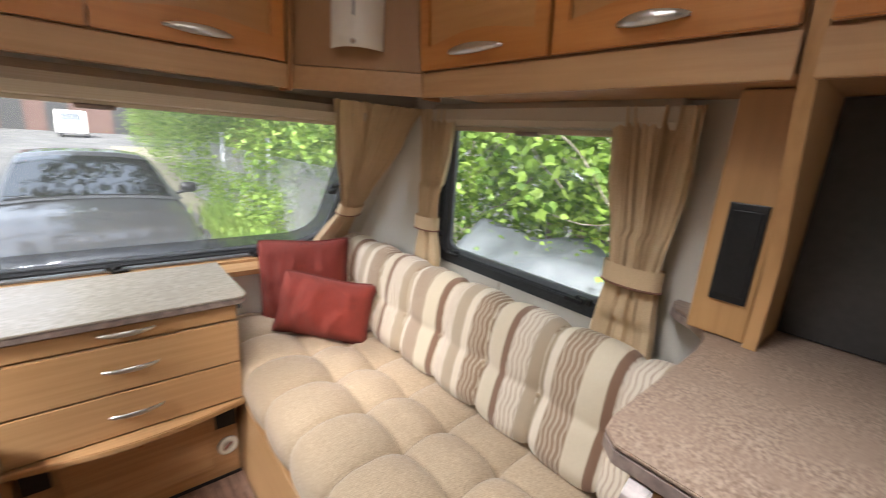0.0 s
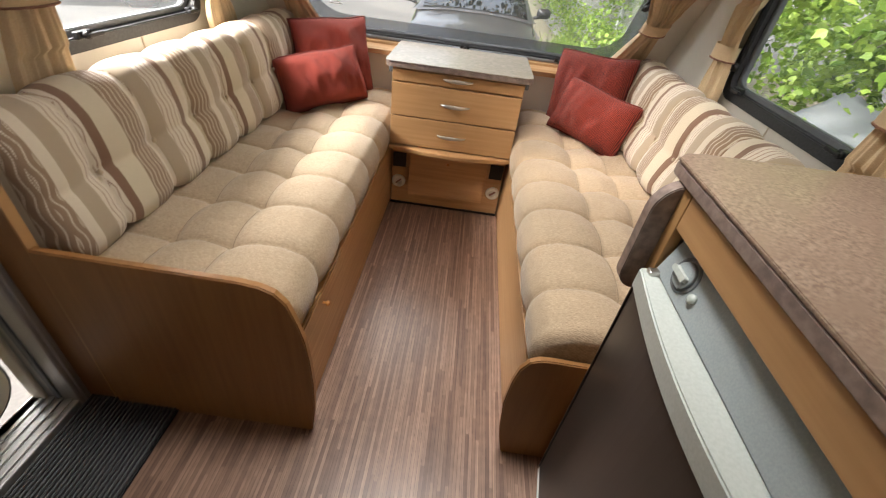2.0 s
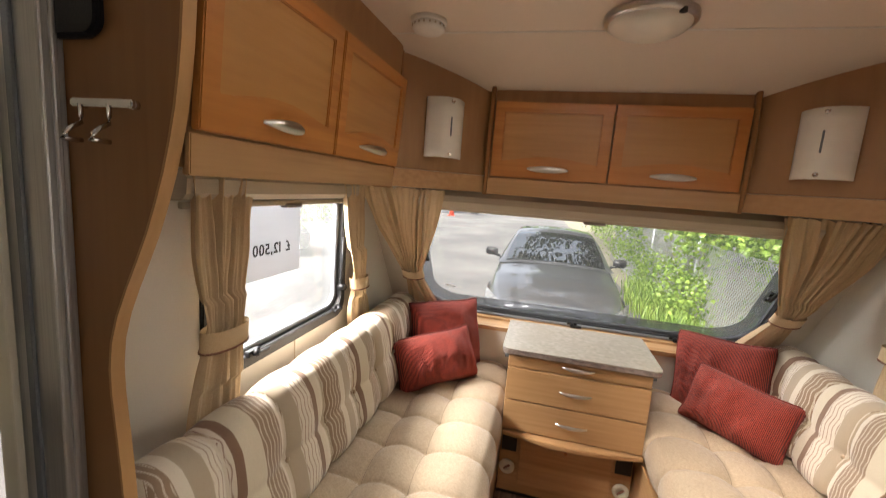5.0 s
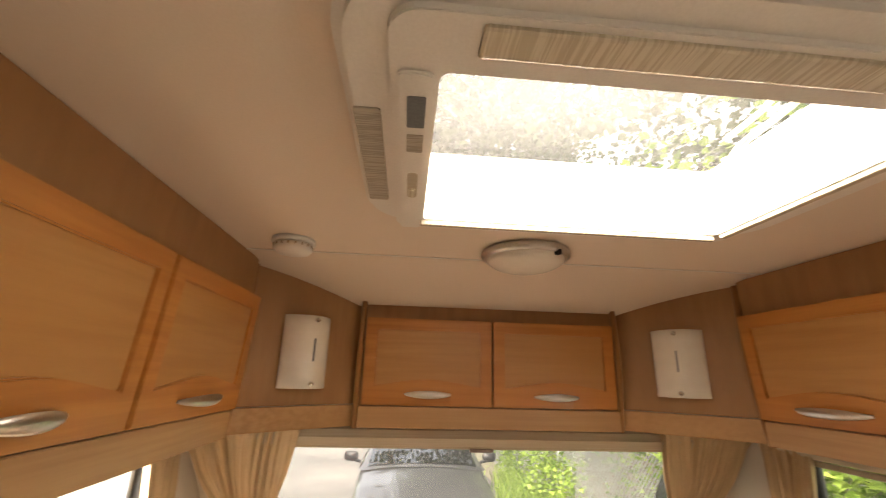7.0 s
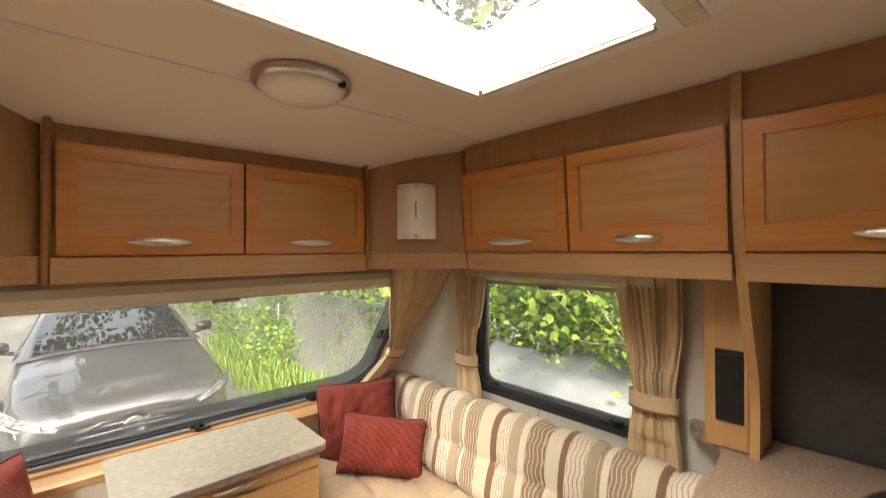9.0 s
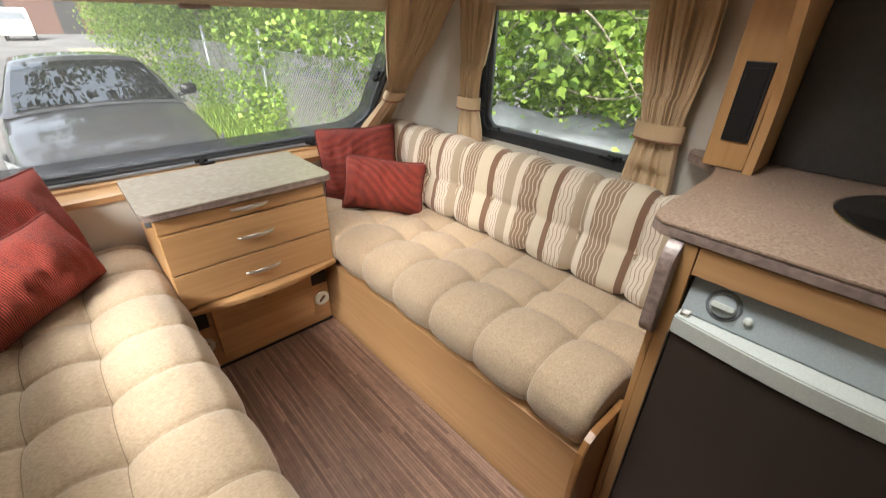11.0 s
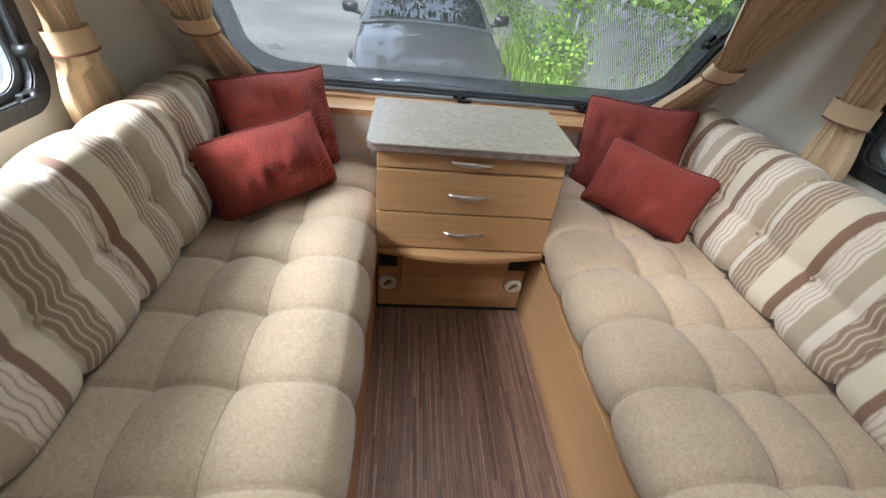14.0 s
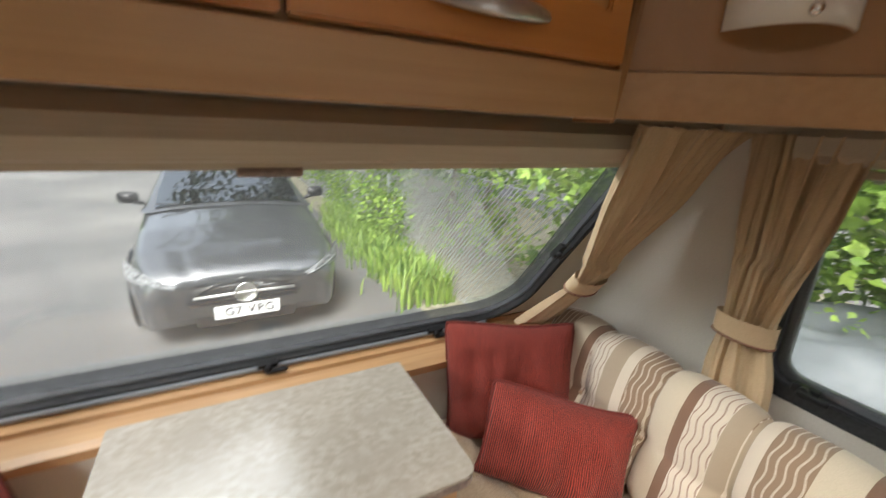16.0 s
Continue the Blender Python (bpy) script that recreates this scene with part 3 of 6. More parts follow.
solo("floor", box(-XW, XW, REAR, 0.50, -0.05, 0.0, 0), M_floor_a, "streaky brown wood-effect vinyl floor", "floor", "structure")
ROOF = rrect(0.60, 0.415, 0.015, 0.005, -1.03)
ceil = slab([(-XW, REAR), (XW, REAR), (XW, 0.13), (-XW, 0.13)], axes((0, 0, CEIL), (1, 0, 0), (0, 1, 0)), 0.03, [ROOF])
bmesh.ops.translate(ceil, verts=ceil.verts, vec=(0, 0, 0.03))
solo("ceiling", ceil, M_ceiling, "pale pinkish cream vinyl ceiling", "ceiling", "structure")
solo("ceiling_seam", box(-0.78, 0.78, -0.452, -0.446, CEIL - 0.003, CEIL, 0.001), M_white, "narrow joint strip across the ceiling", "trim", "structure")



def cove(u, v):
    y = -0.42 + 0.50 * v
    return (-XW + 2 * XW * u, y, CEIL - 0.001 - 0.085 * (min(1, (y + 0.42) / 0.36)) ** 1.8)


solo("ceiling_front", sheet(cove, 4, 24), M_ceiling, "ceiling curving down to the front locker", "ceiling", "structure")

# window sill in front of the sloping window
sill = bmesh.new()
prof = [(0.62, 0.745), (0.585, 0.748), (0.58, 0.735), (0.545, 0.733), (0.54, 0.722), (0.475, 0.718), (0.452, 0.712), (0.450, 0.690), (0.47, 0.685), (0.62, 0.70)]
va = [sill.verts.new((-XW, y, z)) for y, z in prof]
vb = [sill.verts.new((XW, y, z)) for y, z in prof]
for i in range(len(prof)):
    sill.faces.new((va[i], va[(i + 1) % len(prof)], vb[(i + 1) % len(prof)], vb[i]))
solo("window_sill", sill, M_beech_x, "stepped honey-coloured wooden sill below the front window", "sill", "structure")


def window(name, m, loop, label, catches, stays, band=0.0):
    """Black rubber seal, inner frame, pane and fittings in a wall opening; m looks inwards along local z."""
    w = thing(name, label, "window", m.translation, kind="structure")
    xs, ys = [p[0] for p in loop], [p[1] for p in loop]
    hw, hh = (max(xs) - min(xs)) / 2, (max(ys) - min(ys)) / 2
    cx, cy = (max(xs) + min(xs)) / 2, (max(ys) + min(ys)) / 2

    def shrink(d):
        return [(cx + (x - cx) * (hw - d) / hw, cy + (y - cy) * (hh - d) / hh) for x, y in loop]
    part("window_frame", slab(shrink(-0.006 if band else -0.012), m @ pose(0, 0, 0.010), 0.030, [shrink(0.009 if band else 0.027)], 0.004), M_rubber, w, "black rubber window surround")
    part("inner_frame", slab(shrink(0.007 if band else 0.025), m @ pose(0, 0, -0.012), 0.02, [shrink(0.014 if band else 0.046)], 0.003), M_grey, w, "slim grey frame rail")
    pane = part("pane", slab(shrink(0.008), m @ pose(0, 0, -0.034), 0.004), M_glass, w, "clear acrylic pane")
    pane.visible_shadow = False
    if band:
        edge = part("tinted_border", slab(shrink(0.012), m @ pose(0, 0, -0.028), 0.003, [[(x, y + (0.062 if y > cy else 0)) for x, y in shrink(band)]]), M_band, w, "smoky tinted border of the pane")
        edge.visible_shadow = False
    for x, y, a in catches:
        b = box(-0.026, 0.026, -0.010, 0.010, 0, 0.018, 0.003)
        cyl((0, 0, 0.014), (0, 0, 0.034), 0.011, bm=b, bevel=0.002)
        box(-0.008, 0.05, -0.006, 0.006, 0.026, 0.038, 0.003, bm=b)
        b.transform(m @ pose(x, y, 0.002, 0, 0, a))
        part("catch", b, M_black, w, "black plastic window catch")
    for x0, y0, x1, y1 in stays:
        b = tube([m @ Vector((x0, y0, 0.012)), m @ Vector((x1, y1, 0.012))], 0.006)
        cyl(m @ Vector((x0, y0, -0.005)), m @ Vector((x0, y0, 0.03)), 0.014, bm=b)
        part("stay", b, M_black, w, "black window stay")
    return w


w1 = window("window_1", F_AX, WIN_F, "wide sloping front window with rounded lower corners", [(0, 0.03, 0), (0.80, 0.42, 80), (-0.80, 0.42, 100), (0.52, 0.03, 0)], [], 0.078)
part("bottom_rail", slab(rrect(1.46, 0.024, 0.006, 0, 0.012), F_AX @ pose(0, 0, 0.018), 0.012, bevel=0.003), M_rail, w1, "blue-grey rail along the foot of the window")
for k in range(2):
    part("print_bar", slab(rrect(0.045 + 0.02 * k, 0.004, 0.001, -0.70 + 0.005 * k, 0.168 - 0.012 * k), F_AX @ pose(0, 0, -0.0330), 0.0005), M_plate, w1, "tiny white printing on the pane")
window("window_2", R_AX, WIN_S, "long side window with rounded lower corners facing the hedge", [(0.215, 0.888, 0), (0.80, 0.886, 180)], [(0.125, 0.95, 0.125, 1.2)])
window("window_3", L_AX, WIN_L, "long side window with rounded lower corners facing the road", [(-0.168, 0.895, 180), (-0.70, 0.895, 0)], [(-0.125, 0.98, -0.125, 1.2)])


for sx in (-1, 1):
    solo("wall_joint", box(sx * (XW - 0.003), sx * (XW - 0.0005), -0.462, -0.456, 0.5, 0.86, 0.0005), M_blind, "thin upright joint in the wall lining", "trim", "structure")

# ---- blind cassettes above the windows ----
def cassette(m, w, label):
    t = thing("roller_blind", label, "blind", m.translation)
    b = bmesh.new()
    prof = [(0, 0), (0.035, 0.004), (0.05, 0.02), (0.052, 0.055), (0.035, 0.075), (0, 0.078)]
    n = len(prof)
    a = [b.verts.new(m @ Vector((-w / 2, z, y))) for y, z in prof]
    c = [b.verts.new(m @ Vector((w / 2, z, y))) for y, z in prof]
    for i in range(n):
        b.faces.new((a[i], a[(i + 1) % n], c[(i + 1) % n], c[i]))
    b.faces.new(a), b.faces.new(c)
    part("cassette", b, M_blind, t)
    b = box(-w / 2 + 0.01, w / 2 - 0.01, -0.018, -0.001, 0.012, 0.028, 0.004)
    b.transform(m)
    part("bottom_bar", b, M_blind, t)
    b = box(-0.045, 0.045, -0.026, -0.012, 0.008, 0.034, 0.004)
    b.transform(m)
    part("pull", b, M_wt_edge, t, "small grip in the middle of the bar")
    return t


cassette(F_AX @ pose(0, 0.790, 0.012), 1.78, "cream roller blind cassette rolled up above the front window")
cassette(R_AX @ pose(0.53, 1.375, 0.004), 0.90, "cream roller blind rolled up above the side window")
cassette(L_AX @ pose(-0.53, 1.37, 0.004), 0.90, "cream roller blind rolled up above the side window")


# ---- overhead lockers ----
def bow_handle(m, length=0.11, w=0.012):
    """A bowed bar handle along local x, standing out along local z."""
    def f(u, v):
        x = (u - 0.5) * length
        s = math.cos(math.pi * (u - 0.5))
        ww = 0.003 + w * max(s, 0) ** 0.7
        a = 2 * math.pi * v
        return m @ Vector((x, ww * math.cos(a), 0.002 + 0.020 * max(s, 0) ** 0.6 + 0.004 * math.sin(a)))
    b = sheet(f, 20, 8)
    return b


def locker_door(parent, m, w, h, wood, panel, handle_len=0.155, arch=0.022):
    """Frame-and-panel door: local x across, y up, z out of the face; (0, 0) is its lower left corner."""
    fw = 0.040
    inner = [(fw, h - fw), (fw, 0.062)]
    for i in range(1, 12):
        s = i / 12
        inner.append((fw + (w - 2 * fw) * s, 0.062 + arch * math.sin(math.pi * s) ** 1.3))
    inner += [(w - fw, 0.062), (w - fw, h - fw)]
    d = part("door", slab([(0, 0), (w, 0), (w, h), (0, h)], m, 0.018, [inner[::-1]], 0.0025), wood, parent)
    part("panel", slab([(fw - 0.005, 0.055), (w - fw + 0.005, 0.055), (w - fw + 0.005, h - fw + 0.005), (fw - 0.005, h - fw + 0.005)], m @ pose(0, 0, -0.006), 0.008), panel, d)
    part("handle", bow_handle(m @ pose(w / 2, 0.036, 0), handle_len, 0.0095), M_steel, d, "brushed nickel bow handle")
    return d


def post(pa, pb, out, label):
    """A slim upright batten from pa to pb, bowed along out."""
    pa, pb, out = Vector(pa), Vector(pb), Vector(out).normalized()
    sidev = out.cross(Vector((0, 0, 1))).normalized()
    t = thing("cover_strip", label, "trim", pa, kind="structure", group="locker cover strips")
    b = bmesh.new()
    rings = []
    for i in range(13):
        s = i / 12
        c = pa.lerp(pb, s) + out * 0.016 * math.sin(math.pi * min(1, s * 1.1))
        rings.append([b.verts.new(c + sidev * x + out * y) for x, y in ((-0.009, -0.06), (0.009, -0.06), (0.009, 0.008), (0.004, 0.013), (-0.004, 0.013), (-0.009, 0.008))])
    for a, c in zip(rings, rings[1:]):
        for k in range(6):
            b.faces.new((a[k], a[(k + 1) % 6], c[(k + 1) % 6], c[k]))
    b.faces.new(rings[0]), b.faces.new(rings[-1])
    part("strip", b, M_end, t)
    return t


Z0, Z1, ZV = 1.508, 1.80, 1.437   # door bottom, door top, underside of the valance
# front locker
fl = thing("overhead_locker", "oak front locker with two framed doors above the window", "locker", (0, 0, ZV))
part("body", box(-0.448, 0.448, -0.075, 0.098, ZV + 0.012, CEIL - 0.002, 0), M_brown, fl, "brown carcass with a dark strip below the ceiling")
part("valance", box(-0.448, 0.448, -0.088, -0.070, ZV, Z0 - 0.004, 0.003), M_beech_x, fl, "pale oak valance board")
for sx in (-0.437, 0.003):
    locker_door(fl, axes((sx, -0.097, Z0), (1, 0, 0), (0, -0.03, 1)), 0.434, Z1 - Z0 - 0.008, M_oak_x, M_panel_x)


def side_locker(s, y_list, label):
    """Side locker with doors between the y values; s is +1 on the right, -1 on the left."""
    t = thing("overhead_locker", label, "locker", (s * 0.9, sum(y_list) / len(y_list), ZV))
    ya, yb = y_list[0], y_list[-1]
    xa, xb = 0.762, 0.722
    b = bmesh.new()
    prof = [(xa, ZV + 0.012), (xb + 0.018, CEIL - 0.002), (XW - 0.002, CEIL - 0.002), (XW - 0.002, ZV + 0.012)]
    va = [b.verts.new((s * x, ya, z)) for x, z in prof]
    vb = [b.verts.new((s * x, yb, z)) for x, z in prof]
    for i in range(4):
        b.faces.new((va[i], va[(i + 1) % 4], vb[(i + 1) % 4], vb[i]))
    b.faces.new(va), b.faces.new(vb)
    part("body", b, M_brown, t, "brown carcass with a dark strip below the ceiling")
    vm = axes((s * 0.752, ya if s > 0 else yb, ZV), (0, -s, 0), (-0.03 * s, 0, 1))
    part("valance", slab([(0, 0), (abs(ya - yb), 0), (abs(ya - yb), Z0 - ZV - 0.004), (0, Z0 - ZV - 0.004)], vm, 0.016, bevel=0.002), M_beech_y, t, "pale oak valance board")
    for p, q in zip(y_list, y_list[1:]):
        w = abs(p - q) - 0.009
        y0 = (p - 0.0045) if s > 0 else (q + 0.0045)
        m = axes((s * 0.738, y0, Z0), (0, -s, 0), (-0.075 * s, 0, 1))
        locker_door(t, m, w, Z1 - Z0 + 0.005, M_oak_y, M_panel_y, 0.125 if w < 0.43 else 0.19)
    return t


side_locker(1, [-0.345, -0.798, -1.222], "oak side locker with two framed doors above the window")
side_locker(-1, [-0.345, -0.798, -1.2225], "oak side locker with two framed doors beside the entrance")
side_locker(1, [-1.246, -1.80], "oak locker above the kitchen worktop")
post((-0.458, -0.062, ZV - 0.004), (-0.450, -0.085, 1.89), (0, -1, 0), "slim wooden cover strip beside the front locker")
post((0.458, -0.062, ZV - 0.004), (0.450, -0.085, 1.89), (0, -1, 0), "slim wooden cover strip beside the front locker")
post((0.775, -0.335, ZV - 0.004), (0.760, -0.315, CEIL - 0.004), (-1, -0.2, 0), "slim wooden cover strip beside the side locker")
post((-0.775, -0.335, ZV - 0.004), (-0.760, -0.315, CEIL - 0.004), (1, -0.2, 0), "slim wooden cover strip beside the side locker")


def corner(s):
    """Diagonal corner board with its valance, and the curved wall lamp on it."""
    a, b_ = Vector((s * 0.462, -0.060, 0)), Vector((s * 0.772, -0.330, 0))
    if s < 0:
        a, b_ = b_, a
    w = (b_ - a).length
    m = axes((a.x, a.y, 0), b_ - a, (0, 0, 1))
    t = thing("corner_board", "mid-brown diagonal corner board with a pale valance", "panel", (s * 0.6, -0.2, ZV))
    part("board", slab([(0, Z0), (w, Z0), (w, CEIL - 0.002), (0, CEIL - 0.002)], m @ pose(0, 0, -0.004), 0.02), M_brown, t)
    part("valance", slab([(0, ZV + 0.003), (w, ZV + 0.003), (w, Z0 - 0.002), (0, Z0 - 0.002)], m @ pose(0, 0, 0.004), 0.02, bevel=0.002), M_beech_x, t, "pale oak valance board")
    k = thing("wall_lamp", "curved white glass wall lamp with a slot, on the corner board", "lamp", (m @ Vector((w / 2, 1.66, 0))), group="corner wall lamps")
    lm = m @ pose(w / 2, 1.665, 0.0)

    def shade(u, v):
        x = (u - 0.5) * 0.155
        bulge = 0.062 - 0.052 * (2 * u - 1) ** 2
        return lm @ Vector((x, (v - 0.5) * 0.215, bulge))
    b = sheet(shade, 16, 6)
    ex = bmesh.ops.extrude_face_region(b, geom=b.faces[:])
    n = (lm.to_3x3() @ Vector((0, 0, -1))) * 0.005
    bmesh.ops.translate(b, verts=[v for v in ex["geom"] if isinstance(v, bmesh.types.BMVert)], vec=n)
    part("shade", b, M_opal, k, "white curved glass")
    part("back_plate", slab(rrect(0.10, 0.15, 0.01), lm @ pose(0, 0, 0.014), 0.018), M_steel, k)
    b = slab(rrect(0.0055, 0.068, 0.0027), lm @ pose(0, 0.005, 0.0640), 0.003)
    part("slot", b, M_grey, k, "dark narrow slot")
    for yy in (-0.094, 0.094):
        part("screw_cap", lathe([(0.004, 0.055), (0.008, 0.064), (0.006, 0.070), (0.002, 0.072)], lm @ pose(0, yy, 0.0), 16), M_chrome, k, "small chrome cap")


corner(1)
corner(-1)


def scoop_panel(s, y0, y1, z_low, label):
    """Tall end panel with a scooped inner edge."""
    edge = [(1.92, 0.722), (1.70, 0.728), (1.60, 0.735), (1.50, 0.752), (1.39, 0.785), (1.287, 0.828), (1.217, 0.868), (1.13, 0.895), (1.05, 0.890), (0.966, 0.880), (0.787, 0.868), (0.51, 0.865), (0.3, 0.868), (0.0, 0.875)]
    fine = []
    zs = [z_low + (1.918 - z_low) * i / 40 for i in range(41)]
    tab = sorted((z, x) for z, x in edge)
    for z in zs:
        acc = [lerp(tab, min(1.92, max(0, z + d))) for d in (-0.06, -0.03, 0, 0.03, 0.06)]
        fine.append((sum(acc) / 5, z))
    t = thing("end_panel", label, "panel", (s * 0.95, (y0 + y1) / 2, z_low))
    m = axes((0, y0, 0), (1, 0, 0), (0, 0, 1))
    deep = -(y1 - y0)
    board = [(s * (x + 0.005), z) for x, z in fine] + [(s * (XW - 0.001), 1.918), (s * (XW - 0.001), z_low)]
    # the entrance-side board takes the shaded copy of the beech
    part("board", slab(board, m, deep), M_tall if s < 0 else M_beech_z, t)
    strip = [(s * x, z) for x, z in fine] + [(s * (x + 0.0049), z) for x, z in reversed(fine)]
    part("edging", slab(strip, m @ pose(0, 0, 0.001), deep - 0.002), M_beech_z, t, "paler rounded edging strip")
    return t


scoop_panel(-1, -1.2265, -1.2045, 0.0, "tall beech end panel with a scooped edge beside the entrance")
scoop_panel(1, -1.2255, -1.2055, 0.953, "beech end panel with a scooped edge above the worktop")


# ---- sofas ----
def seam(d, w):
    return math.exp(-abs(d) / w)


def padded(profile, s, y0, y1, pitch, phase, long_at, depth, show, broad=0.32):
    """Quilted cushion: a closed (x, z) profile swept along y with stitched seams."""
    pts = [Vector((x, z)) for x, z in profile]
    fine = []
    for i, p in enumerate(pts):
        q = pts[(i + 1) % len(pts)]
        k = max(1, int((q - p).length / 0.010))
        for j in range(k):
            fine.append(p.lerp(q, j / k))
    for _ in range(2):
        fine = [(fine[i - 1] + fine[i] * 2 + fine[(i + 1) % len(fine)]) / 4 for i in range(len(fine))]
    n = len(fine)
    cen = sum(fine, Vector((0, 0))) / n
    nor = []
    for i in range(n):
        t = (fine[(i + 1) % n] - fine[i - 1]).normalized()
        v = Vector((t.y, -t.x))
        nor.append(v if v.dot(fine[i] - cen) > 0 else -v)
    ys = [y0 + (phase - y0) % (pitch / 36) + pitch / 36 * j for j in range(int((y1 - y0) * 36 / pitch) - 1)]
    ys = [y0 + d for d in (0, 0.001, 0.003)] + [y for y in ys if y0 + 0.005 < y < y1 - 0.005] + [y1 - d for d in (0.003, 0.001, 0)]
    ny = len(ys) - 1

    def f(u, v):
        i = int(round(u * n)) % n
        p, nn = fine[i], nor[i]
        y = ys[int(round(v * ny))]
        r = ((y - phase) / pitch) % 1.0
        dy = min(r, 1 - r) * pitch
        dx = min([abs(a - (p.x if ax == 0 else p.y)) for ax, a in long_at] or [9])
        cut = 0.003 * max(seam(dy, 0.003), seam(dx, 0.003)) + depth * (seam(dy, 0.016) * 0.60 + 0.50 * seam(dx, 0.016) + 0.95 * seam(math.hypot(dx, dy), 0.050))
        cut += depth * broad * (1 - 2 * dy / pitch) ** 2
        e = min(y - y0, y1 - y)
        if e < 0.03:
            cut += 0.03 - math.sqrt(max(0, 0.03 ** 2 - (0.03 - e) ** 2))
        cut += 0.002 * noise.noise(Vector((p.x * 14, y * 14, p.y * 14)))
        q = p - nn * cut
        return (s * q.x, y, q.y)
    b = sheet(f, n, ny, close_u=True)
    bmesh.ops.holes_fill(b, edges=[e for e in b.edges if e.is_boundary])
    smooth(b)
    lines = []
    for j, y in enumerate(ys):
        r = ((y - phase) / pitch) % 1.0
        if min(r, 1 - r) < 0.004 and y0 + 0.03 < y < y1 - 0.03:
            lines.append([Vector(f(i / n, j / ny)) for i in range(n + 1) if show(fine[i % n])])
    for ax, a in long_at:
        k = min((i for i in range(n) if show(fine[i])), key=lambda i: abs((fine[i].x if ax == 0 else fine[i].y) - a))
        lines.append([Vector(f(k / n, j / ny)) for j in range(3, ny - 2)])
    return b, lines


SEAT = [(0.325, 0.352), (0.298, 0.375), (0.287, 0.415), (0.293, 0.462), (0.322, 0.504), (0.380, 0.526), (0.45, 0.529), (0.50, 0.523), (0.54, 0.514), (0.62, 0.518), (0.70, 0.508), (0.79, 0.506), (0.90, 0.50), (0.90, 0.36), (0.6, 0.352)]
BACK = [(0.800, 0.500), (0.786, 0.545), (0.796, 0.61), (0.808, 0.67), (0.822, 0.74), (0.838, 0.80), (0.868, 0.846), (0.91, 0.862), (0.96, 0.855), (1.0, 0.82), (1.01, 0.74), (1.0, 0.515), (0.90, 0.502)]
for s, side_name in ((1, "hedge"), (-1, "road")):
    wall = "below the hedge-side window" if s > 0 else "below the road-side window"
    y_end = -1.222 if s > 0 else -1.216
    t = thing("sofa_base", "pale beech seat box " + wall, "seat base", (s * 0.7, -0.4, 0), group="seat boxes")
    yb = -1.2255 if s > 0 else -1.2195
    part("front_board", box(s * 0.306, s * 0.322, yb, 0.465, 0.0, 0.343, 0.002), M_beech_y, t)
    part("edge_strip", box(s * 0.303, s * 0.325, yb, 0.0, 0.344, 0.351, 0.002), M_beech_y, t, "thin honey-coloured edging")
    part("seat_board", box(s * 0.326, s * (XW - 0.004), yb, 0.465, 0.332, 0.348, 0.0), M_beech_y, t)
    if s < 0:
        part("access_door", box(-0.3055, -0.302, -1.205, -0.80, 0.045, 0.338, 0.001), M_beech_y, t, "drop-down door in the seat box")
        pts = [(-0.861, 0.0), (-0.275, 0.0), (-0.262, 0.10), (-0.254, 0.22), (-0.256, 0.32), (-0.262, 0.40), (-0.275, 0.465), (-0.293, 0.525), (-0.318, 0.556), (-0.352, 0.570), (-0.40, 0.576), (-0.861, 0.582)]
        part("end_panel", slab(pts, axes((0, -1.240, 0), (1, 0, 0), (0, 0, 1)), -0.020, bevel=0.003), M_end, t, "beech end board with a rounded bulging edge")
        part("knob", lathe([(0.004, 0), (0.004, 0.010), (0.008, 0.014), (0.008, 0.020), (0.004, 0.023)], axes((-0.3018, -1.02, 0.300), (0, 1, 0), (0, 0, 1)), 14), M_oak_y, t, "small wooden knob")
    else:
        pts = [(0.297, 0.0), (0.470, 0.0), (0.470, 0.437), (0.345, 0.442), (0.312, 0.440), (0.288, 0.428), (0.270, 0.395), (0.261, 0.34), (0.258, 0.25), (0.270, 0.125), (0.283, 0.06)]
        part("end_panel", slab(pts, axes((0, -1.226, 0), (1, 0, 0), (0, 0, 1)), -0.018, bevel=0.003), M_end, t, "beech end board with a rounded bulging edge")
    M_stripe = M_stripe_r if s > 0 else M_stripe_l
    b, lines = padded(SEAT, s, y_end, 0.455, 0.2075, -0.0025, [(0, 0.54), (0, 0.70)], 0.017, lambda p: p.y > 0.385 and p.x < 0.83)
    seat = solo("seat_cushion", b, M_seat, "long beige quilted seat cushion on the seat box", "cushion", group="seat cushions")
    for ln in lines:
        part("seam", tube(ln, 0.0014, 5), M_seam, seat, "stitched seam with its groove shadow drawn dark")
    b, _ = padded(BACK, s, y_end + 0.006, 0.40, 0.2075, -0.0025, [(1, 0.675)], 0.021, lambda p: p.x < 0.93 and p.y > 0.53)
    back = solo("backrest_cushion", b, M_stripe, "brown and cream striped backrest cushion with buttoned seams", "cushion", group="backrest cushions")
    for k in range(-6, 3):
        y = -0.0025 + 0.2075 * k
        if y_end + 0.05 < y < 0.36:
            b = lathe([(0.001, 0.004), (0.004, 0.0035), (0.007, 0.001), (0.0075, -0.003)], axes((s * 0.828, y, 0.668), (0, -s, 0), (s * 0.22, 0, 1)), 14)
            part("button", smooth(b), M_seat, back, "cloth-covered tuft button")
# flap at the kitchen end of the sofa
fp = thing("worktop_flap", "dark laminate hinged flap hanging beside the worktop", "flap", (0.6, -1.2, 0.6))
